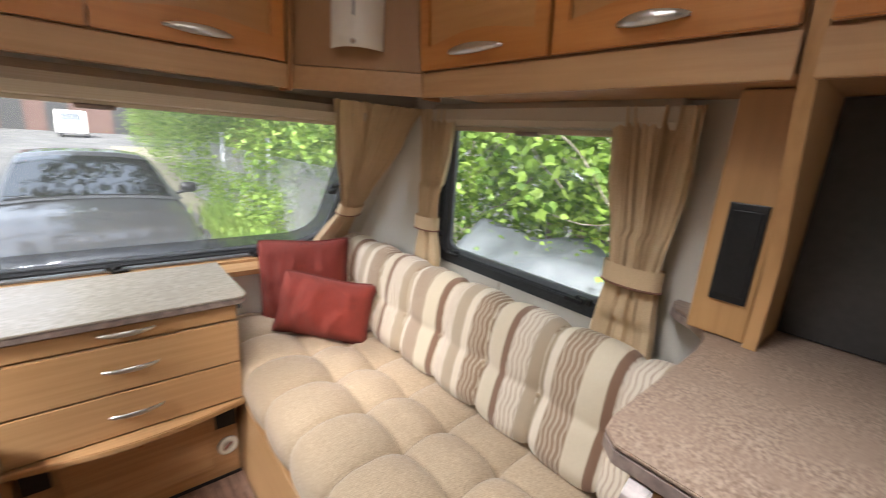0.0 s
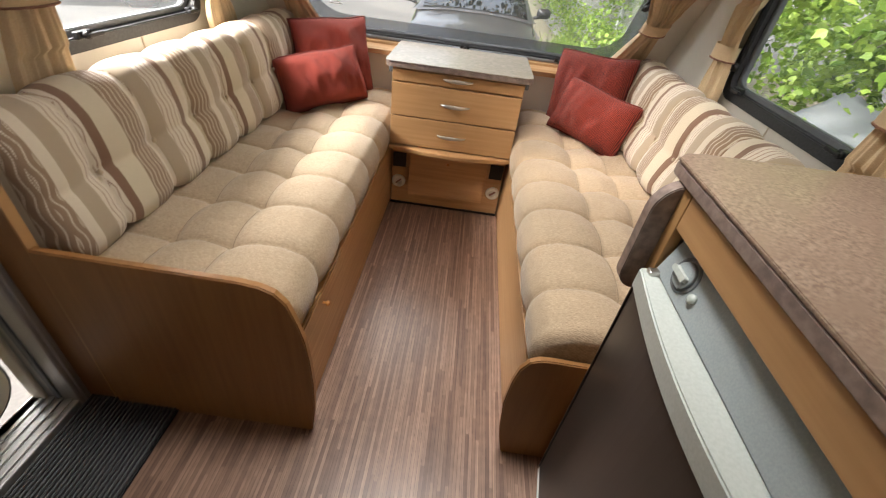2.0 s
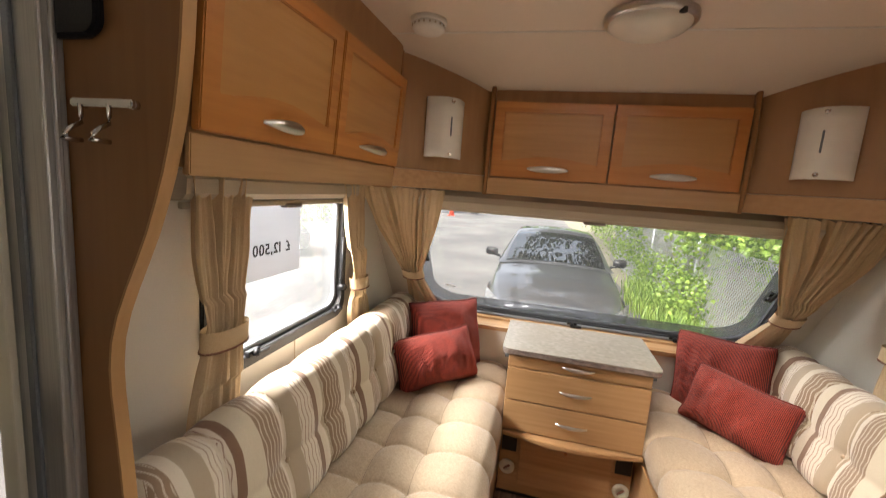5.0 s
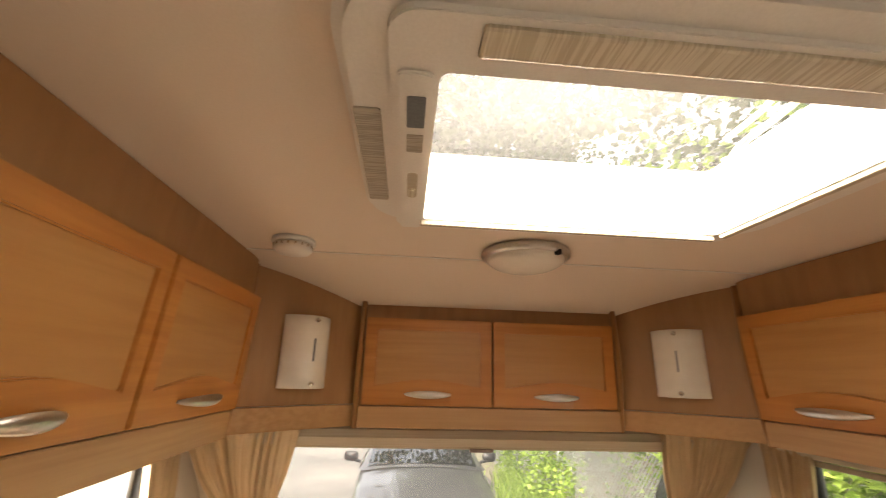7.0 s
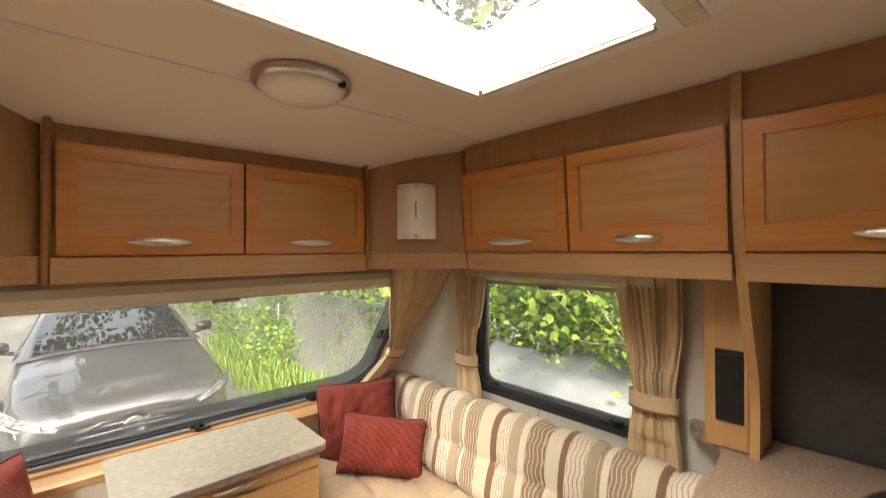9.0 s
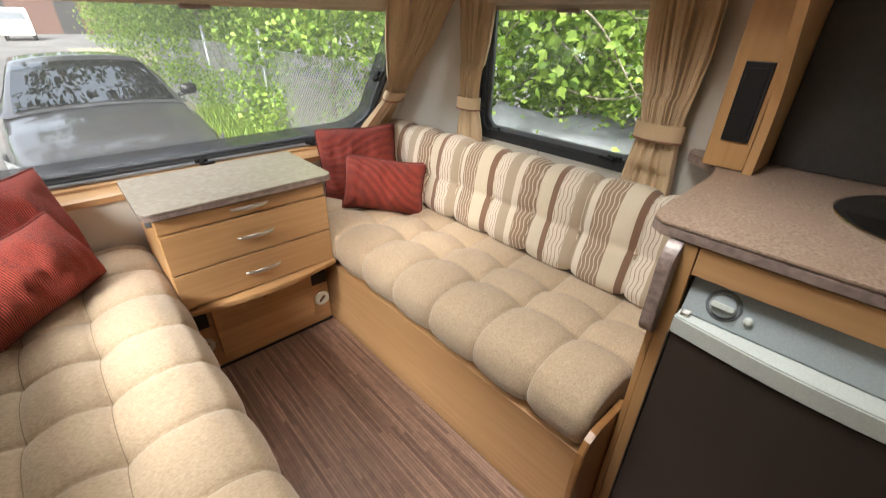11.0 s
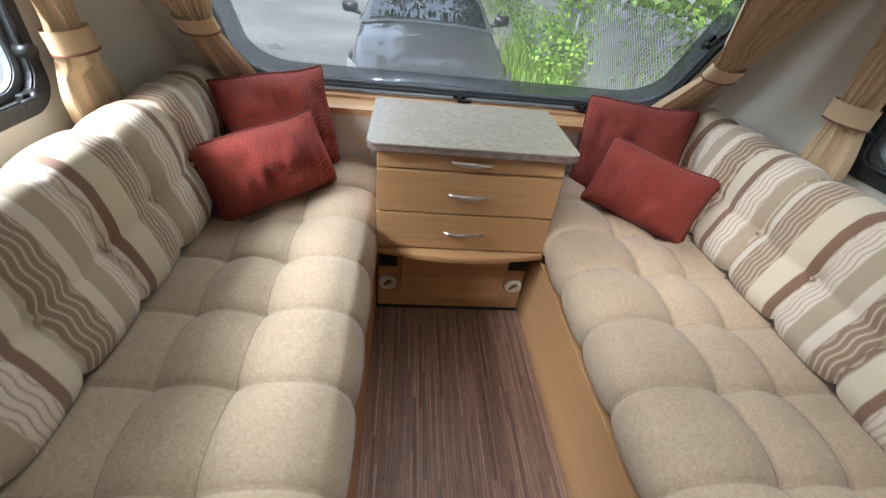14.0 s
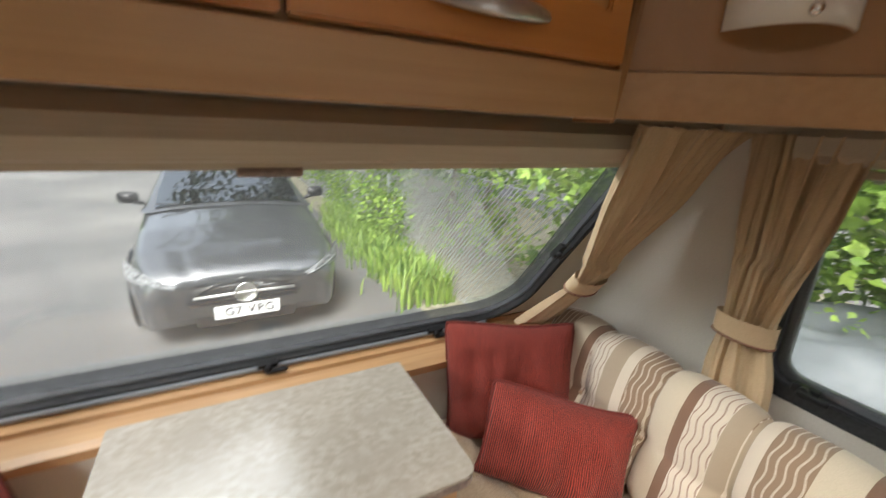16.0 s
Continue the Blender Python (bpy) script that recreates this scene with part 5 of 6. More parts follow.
part("inner_panel", slab(rrect(0.41, 0.37, 0.05, 0.30, 0.46), DX @ pose(0, 0, -0.016), 0.006), M_cream, dl)
part("upper_panel", slab(rrect(0.41, 0.51, 0.05, 0.30, 1.35), DX @ pose(0, 0, -0.016), 0.006), M_cream, dl)
part("grip_band", slab(rrect(0.60, 0.05, 0.024, 0.30, 0.76), DX @ pose(0, 0, 0.012), 0.014, bevel=0.005), M_cream, dl)
lk = part("lock_plate", slab(rrect(0.12, 0.16, 0.05, 0.550, 0.935), DX @ pose(0, 0, 0.022), 0.022, bevel=0.008), M_black, dl, "black lock housing")
part("lever", slab(rrect(0.10, 0.026, 0.012, 0.53, 0.935), DX @ pose(0, 0, 0.040), 0.016, bevel=0.004), M_black, lk)
part("lower_latch", slab(rrect(0.075, 0.13, 0.03, 0.58, 0.79), DX @ pose(0, 0, 0.030), 0.030, bevel=0.009), M_black, dl, "black door catch")

mt = bmesh.new()
box(-0.952, -0.682, -1.93, -1.247, 0.001, 0.008, 0.002, bm=mt)
part_mat = thing("door_mat", "black ribbed rubber mat inside the entrance", "mat", (-0.82, -1.6, 0))
part("base", mt, M_mat, part_mat)
for i in range(22):
    x = -0.947 + i * 0.012
    part("rib", box(x, x + 0.0065, -1.925, -1.252, 0.007, 0.017, 0.002, 1), M_rib, part_mat)

cp = thing("control_panel", "black control panel on the tall end panel", "control panel", (-0.95, -1.25, 1.73))
PX = axes((-0.955, -1.2475, 1.735), (1, 0, 0), (0, 0, 1))
part("housing", slab(rrect(0.17, 0.215, 0.03), PX @ pose(0, 0, 0.018), 0.017, bevel=0.006), M_black, cp)
for x, y in ((-0.02, 0.05), (0.03, 0.02), (-0.02, -0.02), (0.03, -0.05)):
    part("button", slab(rrect(0.022, 0.010, 0.003), PX @ pose(x, y, 0.021), 0.004), M_grey, cp, "small pale marking")
hk = thing("coat_hook", "chrome double coat hook on the tall end panel", "hook", (-0.86, -1.25, 1.53))
HX = axes((-0.87, -1.2475, 1.535), (1, 0, 0), (0, 0, 1))
part("bar", slab(rrect(0.12, 0.012, 0.004), HX @ pose(0, 0, 0.018), 0.008, bevel=0.002), M_chrome, hk)
for x in (-0.05, 0.05):
    part("mount", cyl(HX @ Vector((x, 0, 0)), HX @ Vector((x, 0, 0.012)), 0.007), M_chrome, hk)
for x in (-0.04, 0.015):
    part("hook", tube([HX @ Vector((x, -0.002 - 0.055 * min(1, i / 6), 0.016 + 0.028 * max(0, math.sin((i - 3) / 6 * math.pi)))) for i in range(10)], 0.0035), M_chrome, hk)

# price paper in the road-side window, written to be read from outside
pp = thing("price_notice", "white paper price notice inside the side window", "notice", (-1.085, -0.58, 1.25))
part("sheet", box(-1.0905, -1.0895, -0.79, -0.395, 1.105, 1.40, 0), M_paper, pp)


def lettering(text, size, m, material, parent, label=""):
    """Each character is a part of its own."""
    x = -0.29 * size * len(text)
    for ch in text:
        if ch != " ":
            c = bpy.data.curves.new("letter", "FONT")
            c.body, c.size, c.align_y, c.extrude = ch, size, "CENTER", 0.0005
            c.offset = 0.012 * size
            tmp = bpy.data.objects.new("letter", c)
            scene.collection.objects.link(tmp)
            me = bpy.data.meshes.new_from_object(tmp.evaluated_get(bpy.context.evaluated_depsgraph_get()))
            bpy.data.objects.remove(tmp)
            b = bmesh.new()
            b.from_mesh(me)
            wide = max([v.co.x for v in b.verts] or [0.3 * size])
            b.transform(m @ pose(x, 0, 0))
            part("letter", b, material, parent, label)
            x += wide + 0.10 * size
        else:
            x += 0.30 * size


PN = axes((-1.0885, -0.575, 1.20), (0, -1, 0), (0, 0, 1))
lettering("£ 12,500", 0.052, PN, M_ink, pp, "price seen from behind")


# ---- outside ----
GZ = -0.55
g = bmesh.new()
for x0, x1, y0, y1 in ((-400, 400, -400, 400),):
    g.faces.new([g.verts.new(p) for p in ((x0, y0, GZ), (x1, y0, GZ), (x1, y1, GZ), (x0, y1, GZ))])
solo("ground", g, M_asphalt, "worn grey asphalt yard with pale patches", "ground", "structure")
b = bmesh.new()
for i in range(40):
    y0, y1 = -6 + i, -5 + i
    xa, xb = 1.72 - 0.012 * (y0 - 4), 1.72 - 0.012 * (y1 - 4)
    b.faces.new([b.verts.new(p) for p in ((xa, y0, GZ + 0.01), (xa + 5, y0, GZ + 0.06), (xb + 5, y1, GZ + 0.06), (xb, y1, GZ + 0.01))])
solo("verge", b, M_soil, "earth verge along the fence", "verge", "structure")


def fence_x(y):
    return 2.22 - 0.012 * (y - 4)


# leaves: a lobed blade, a little folded, built in bulk
def leaves(name, points, size, material, label, category, seed, lobed=True, droop=0.4):
    rnd = random.Random(seed)
    verts, faces = [], []
    shape = [(0, 0), (0.30, 0.12), (0.52, 0.50), (0.28, 0.52), (0.0, 1.0), (-0.28, 0.52), (-0.52, 0.50), (-0.30, 0.12)] if lobed else [(0, 0), (0.28, 0.35), (0.2, 0.75), (0, 1.0), (-0.2, 0.75), (-0.28, 0.35)]
    for p in points:
        s = size * rnd.uniform(0.55, 1.25)
        e = Euler((rnd.uniform(-0.9, 0.9) - droop, rnd.uniform(-0.9, 0.9), rnd.uniform(0, 6.28)))
        q = e.to_matrix()
        k = len(verts)
        for x, y in shape:
            v = q @ Vector((x * s, y * s, -0.25 * abs(x) * s - 0.2 * y * y * s))
            verts.append((p[0] + v.x, p[1] + v.y, p[2] + v.z))
        n = len(shape)
        h = n // 2
        faces.append(tuple(k + i for i in range(0, h + 1)))
        faces.append(tuple([k] + [k + i for i in range(h, n)]))
    me = bpy.data.meshes.new(name)
    me.from_pydata(verts, [], faces)
    me.materials.append(material)
    return tagged(new(name, me), label, category, "", "stuff")


def cloud(seed, n_clumps, per, pick, spread):
    rnd = random.Random(seed)
    out = []
    for _ in range(n_clumps):
        c = pick(rnd)
        k = rnd.uniform(0.5, 1.4)
        for _ in range(per):
            out.append((c[0] + rnd.gauss(0, spread * k), c[1] + rnd.gauss(0, spread * k), max(GZ + 0.03, c[2] + rnd.gauss(0, spread * 0.8 * k))))
    return out


def near_pick(r):
    y = r.uniform(-2.4, 1.3)
    return (r.uniform(2.1, 3.0) + 0.12 * math.sin(y * 3), y, 0.82 + (1.5 if y > -0.45 else 0.60) * r.random())


leaves("hedge_leaves", cloud(3, 130, 13, lambda r: (r.uniform(1.9, 2.5), r.uniform(-0.3, 0.9), 0.98 + 1.3 * r.random()), 0.15), 0.07, M_leaf_a, "broad bright green lobed leaves close to the window", "hedge", 5)
leaves("hedge_leaves", cloud(5, 1000, 30, near_pick, 0.13), 0.042, M_leaf_a, "small bright green leaves in the hedge", "hedge", 7)
leaves("hedge_leaves", cloud(4, 420, 26, lambda r: (r.uniform(2.8, 4.2), r.uniform(-4, 2.0), r.uniform(0.2, 2.6)), 0.22), 0.08, M_leaf_b, "darker leaves deeper in the hedge", "hedge", 6)


def fence_pick(r):
    y = 1.6 + 22 * r.random() ** 1.5
    h = r.random()
    before = 5.0 < y < 6.3 or y > 9.0 or h > (0.40 if y < 5.0 else 0.60)
    return (fence_x(y) + (r.uniform(-0.28, 0.10) if before else r.uniform(0.45, 1.1)), y, GZ + 0.15 + 2.7 * h ** 0.75 + 0.03 * y)


leaves("ivy_leaves", cloud(8, 900, 28, fence_pick, 0.15), 0.075, M_leaf_a, "ivy and creepers growing through the wire fence", "ivy", 9)
leaves("ivy_leaves", cloud(31, 420, 28, lambda r: (2.75 + r.gauss(0, 0.2), r.uniform(2.6, 11), r.uniform(0.9, 4.2)), 0.2), 0.08, M_leaf_a, "dense ivy hanging over the wire fence", "ivy", 32)
leaves("ivy_leaves", cloud(35, 120, 26, lambda r: (fence_x(4.0) - 0.12 + r.gauss(0, 0.08), r.uniform(4.6, 9.0), GZ + 0.2 + 0.8 * r.random() ** 1.6), 0.13), 0.06, M_leaf_a, "creepers spreading at the foot of the fence", "ivy", 36)
leaves("wood_leaves", cloud(12, 800, 26, lambda r: (r.uniform(3.3, 6.5), r.uniform(0.5, 34), r.uniform(0.4, 5.2)), 0.40), 0.15, M_leaf_b, "bushes and trees behind the fence", "bushes", 13)
leaves("verge_bushes", cloud(15, 260, 20, lambda r: (-10.6 + r.gauss(0, 0.5), r.uniform(3, 34), GZ + r.uniform(0.1, 1.3)), 0.28), 0.13, M_leaf_b, "low green bushes along the far fence", "bushes", 16)
leaves("road_hedge", cloud(22, 160, 24, lambda r: (-11.5 + r.gauss(0, 0.4), r.uniform(-14, 3), r.uniform(0, 3)), 0.4), 0.16, M_leaf_a, "green hedge across the yard", "hedge", 23)
# long grass tufts beside the parked car
rg = random.Random(31)
vs, fs = [], []
for i in range(2600):
    y = 3.2 + 4.6 * rg.random()
    x = fence_x(y) - 0.08 - abs(rg.gauss(0, 0.26))
    hgt, an = rg.uniform(0.25, 0.62), rg.uniform(0, 6.28)
    dx, dy = math.cos(an), math.sin(an)
    k = len(vs)
    for t, w in ((0, 0.010), (0.5, 0.009), (0.85, 0.005), (1.0, 0.001)):
        o = 0.30 * hgt * t * t
        vs += [(x + dx * o - dy * w, y + dy * o + dx * w, GZ + hgt * (t - 0.25 * t * t)), (x + dx * o + dy * w, y + dy * o - dx * w, GZ + hgt * (t - 0.25 * t * t))]
    for j in range(3):
        fs.append((k + 2 * j, k + 2 * j + 1, k + 2 * j + 3, k + 2 * j + 2))
me = bpy.data.meshes.new("long_grass")
me.from_pydata(vs, [], fs)
me.materials.append(M_leaf_a)
tagged(new("long_grass", me), "long bright green grass tufts at the fence", "grass", "", "stuff")


def trunk(name, pts, r0, label, limbs, seed):
    rr = random.Random(seed)
    t = thing(name, label, "tree", pts[0])
    part("trunk", tube(pts, lambda s: r0 * (1 - 0.6 * s), 8), M_bark, t)
    for _ in range(limbs):
        a = Vector(pts[rr.randrange(len(pts) // 3, len(pts))])
        d = Vector((rr.uniform(-1, 1), rr.uniform(-1, 1), rr.uniform(-0.1, 0.8))).normalized()
        ln = rr.uniform(0.5, 1.6) * r0 * 14
        seg = [a + d * ln * i / 5 + Vector((0, 0, -0.05 * (i / 5) ** 2 * ln)) + Vector((rr.uniform(-.03, .03), rr.uniform(-.03, .03), rr.uniform(-.03, .03))) * ln * 0.6 for i in range(6)]
        part("limb", tube(seg, lambda s: r0 * 0.30 * (1 - 0.8 * s), 6), M_bark, t)
    return t


rt = random.Random(41)
for i, (x, y, r) in enumerate(((2.55, -0.55, 0.03), (2.75, -0.95, 0.04), (2.6, -1.3, 0.028), (4.1, -0.1, 0.07), (3.8, -1.9, 0.05), (2.9, 0.6, 0.04), (4.6, 1.1, 0.08), (3.4, 4.5, 0.05), (3.9, 6.5, 0.07), (3.3, 8.5, 0.06), (4.4, 3.2, 0.06))):
    lean = rt.uniform(-0.15, 0.15)
    trunk("young_tree", [(x + lean * h * 0.4, y + 0.05 * math.sin(h * 2 + i), GZ + h) for h in (0, 0.5, 1, 1.5, 2, 2.5, 3, 3.5, 4.2)], r, "pale thin tree trunk behind the hedge", 5, 50 + i)
# bare brambles crossing the hedge
for i in range(34):
    y = rt.uniform(-1.9, 0.7)
    a = Vector((rt.uniform(1.9, 2.3), y, rt.uniform(0.95, 1.6)))
    d = Vector((rt.uniform(-0.2, 0.3), rt.uniform(-1, 1), rt.uniform(-0.35, 0.35))).normalized()
    solo("bramble_stem", tube([a + d * 0.11 * k + Vector((0, 0, 0.03 * math.sin(k * 0.9 + i))) for k in range(9)], lambda s: 0.007 * (1 - 0.6 * s), 6), M_bark, "bare brown stem crossing the hedge", "stem", group="hedge stems")
# tall tree over the roof
tt = trunk("tall_tree", [(4.4 - 0.35 * h * 0.3, 1.2 - 0.1 * h, GZ + h) for h in (0, 1, 2, 3, 4, 5, 6, 7, 8)], 0.16, "tall leafy tree overhanging the caravan", 14, 77)


def crown_pick(r):
    y = r.uniform(3.2, 15)
    return (2.6 + 1.9 * math.sin(y * 0.9) + r.gauss(0, 1.5), y, 6.2 + 0.12 * y + r.gauss(0, 0.9))


over = cloud(82, 24, 150, lambda r: (r.uniform(-1.2, 2.4), r.uniform(2.8, 7.5), r.uniform(5.4, 7.6)), 0.40)
over += cloud(83, 14, 150, lambda r: (r.uniform(5.0, 8.0), r.uniform(2.8, 7.0), r.uniform(5.0, 7.4)), 0.40)
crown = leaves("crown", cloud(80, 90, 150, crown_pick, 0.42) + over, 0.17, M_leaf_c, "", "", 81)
for key in ("category", "kind"):
    if key in crown:
        del crown[key]
crown.parent, crown.matrix_parent_inverse = tt, Matrix.Translation(-tt.location)

# tree leaning over the road behind the car
rd = trunk("roadside_tree", [(4.3 - 0.28 * h, 14 + 0.06 * h, GZ + h) for h in (0, 1, 2, 3, 4, 5, 6, 7, 8)], 0.15, "leafy tree leaning over the road", 12, 78)
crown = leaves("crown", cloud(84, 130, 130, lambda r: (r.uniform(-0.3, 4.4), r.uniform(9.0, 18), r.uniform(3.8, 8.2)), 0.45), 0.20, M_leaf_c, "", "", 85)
for key in ("category", "kind"):
    if key in crown:
        del crown[key]
crown.parent, crown.matrix_parent_inverse = rd, Matrix.Translation(-rd.location)

# white sheet lying over the bank below the hedge
def tarp(u, v):
    y = -1.9 + 2.7 * u
    x = 1.32 + 0.95 * v
    z = 0.40 + 0.35 * v + 0.06 * math.sin(y * 4 + v * 3) + 0.09 * noise.noise(Vector((x * 3, y * 2.2, 1.5))) + 0.03 * noise.noise(Vector((x * 9 + y * 5, y * 4, 4.5))) - 0.12 * (1 - v) ** 3 - 0.28 * max(0, -y - 0.55) * v
    return (x, y, z)


b = sheet(tarp, 60, 24)
ex = bmesh.ops.extrude_face_region(b, geom=b.faces[:])
bmesh.ops.translate(b, verts=[v for v in ex["geom"] if isinstance(v, bmesh.types.BMVert)], vec=(0.15, 0, -1.2))
solo("cover_sheet", smooth(b), M_tarp, "creased grey-white sheet draped beside the caravan", "sheet")

# chain-link fence
cf = thing("wire_fence", "galvanised chain-link fence overgrown with ivy", "fence", (2.4, 4, GZ))
vs, fs = [], []


def wire(a, c, r=0.0038):
    d = (c - a).normalized()
    p = d.cross(Vector((1, 0, 0))).normalized() * r
    q = Vector((r, 0, 0))
    k = len(vs)
    vs.extend([a + p, a - p * 0.5 + q * 0.87, a - p * 0.5 - q * 0.87, c + p, c - p * 0.5 + q * 0.87, c - p * 0.5 - q * 0.87])
    fs.extend([(k, k + 1, k + 4, k + 3), (k + 1, k + 2, k + 5, k + 4), (k + 2, k, k + 3, k + 5)])


FH, STEP = 1.45, 0.062
for i in range(12, int(11 / STEP)):
    for sg in (1, -1):
        y0 = 1.0 + i * STEP
        ya, yb = (y0, y0 + FH)
        za, zb = (0, FH) if sg > 0 else (FH, 0)
        wire(Vector((fence_x(ya), ya, GZ + za)), Vector((fence_x(yb), yb, GZ + zb)))
me = bpy.data.meshes.new("mesh_wire")
me.from_pydata([tuple(v) for v in vs], [], fs)
me.materials.append(M_wire)
w = new("mesh_wire", me)
w.parent, w.matrix_parent_inverse = cf, Matrix.Translation(-cf.location)
for k in range(3):
    y = 5.5 + 2.7 * k
    part("post", cyl((fence_x(y), y, GZ), (fence_x(y), y, GZ + 1.72), 0.03), M_wire, cf)
for z in (0.05, 1.45):
    part("line_wire", tube([(fence_x(y), y, GZ + z) for y in (1.75, 4, 8, 13)], 0.004), M_wire, cf)

# palisade fence across the yard
pf = thing("palisade_fence", "grey steel palisade fence behind the bushes", "fence", (-11, 12, GZ))
pale = None
for i in range(150):
    y = 4 + i * 0.19
    if pale is None:
        bmp = slab([(-0.035, 0), (0.035, 0), (0.035, 2.2), (0.0, 2.35), (-0.035, 2.2)], axes((-11.2, y, GZ), (0, 1, 0), (0, 0, 1)), 0.02)
        pale = part("pale", bmp, M_wire, pf)
    else:
        o = pale.copy()
        scene.collection.objects.link(o)
        o.location = (0, i * 0.19, 0)
for z in (0.4, 1.9):
    part("rail", box(-11.26, -11.225, 4, 32.5, GZ + z, GZ + z + 0.05, 0), M_wire, pf)

# far end of the yard
hs = thing("brick_building", "far red-brick building with dark doors", "building", (-2, 60, GZ))
part("wall", box(-16, 9, 60, 68, GZ, 5.0, 0), M_brick, hs)
part("roof", box(-16.4, 9.4, 59.6, 68.4, 5.0, 5.3, 0.02), M_grey, hs)
for x in (-9.5, -6.0, -2.5, 3.0):
    part("door", box(x, x + 1.8, 59.9, 59.99, GZ, 2.4, 0.01), M_splash, hs, "dark blue-grey door")
sh = thing("metal_container", "grey metal store with a white notice board", "store", (-11, 31, GZ))
part("body", box(-13.0, -7.6, 30.5, 33.0, GZ, 2.1, 0.02), M_grey, sh)
for i in range(18):
    part("rib", box(-12.95 + 0.3 * i, -12.85 + 0.3 * i, 30.44, 30.5, GZ + 0.05, 2.05, 0.01), M_grey, sh)
nb = part("notice_board", box(-10.6, -9.3, 30.36, 30.42, 0.7, 1.75, 0.01), M_plate, sh, "white notice board")
for k in range(3):
    part("text_bar", box(-10.4, -9.6 + 0.1 * (k % 2), 30.34, 30.355, 1.45 - 0.28 * k, 1.57 - 0.28 * k, 0), M_ink, nb)
cn = thing("traffic_cone", "orange plastic traffic cone on the road", "cone", (-6.8, 27.7, GZ))
part("base", box(-7.05, -6.55, 27.45, 27.95, GZ, GZ + 0.05, 0.02), M_orange, cn)
part("cone", cyl((-6.8, 27.7, GZ + 0.05), (-6.8, 27.7, GZ + 1.0), 0.19, 0.05, 18), M_orange, cn)
bn = thing("wheeled_bin", "dark plastic wheeled bin beside the road", "bin", (-5.6, 31.5, GZ))
part("body", slab([(-0.28, 0.1), (0.28, 0.1), (0.34, 1.05), (-0.34, 1.05)], axes((-5.6, 31.2, GZ), (1, 0, 0), (0, 0, 1)), -0.6, bevel=0.02), M_splash, bn)
part("lid", box(-5.97, -5.23, 31.15, 31.85, GZ + 1.06, GZ + 1.13, 0.02), M_black, bn)


# ---- cars ----
def wheel(parent, c, r=0.32, w=0.2, sx=1):
    m = Matrix.Translation(c) @ pose(0, 0, 0, 0, 90, 0)
    t = part("tyre", lathe([(r * 0.66, -w / 2), (r * 0.93, -w / 2), (r, -w / 2 + 0.03), (r, w / 2 - 0.03), (r * 0.93, w / 2), (r * 0.66, w / 2)], m, 32), M_tyre, parent)
    part("rim", lathe([(r * 0.67, 0.02 * sx), (r * 0.68, 0.095 * sx), (r * 0.61, 0.098 * sx), (r * 0.57, 0.05 * sx)], m, 32), M_alu, t)
    part("brake_disc", lathe([(r * 0.66, 0.03 * sx), (0.02, 0.032 * sx)], m, 28), M_black, t)
    for k in range(5):
        b = box(-0.026, 0.026, 0.0, r * 0.62, 0.05, 0.090, 0.008)
        b.transform(m @ (pose(0, 0, 0, 0, 0, 72 * k) if sx > 0 else pose(0, 0, 0, 180, 0, 72 * k)))
        part("spoke", b, M_alu, t)


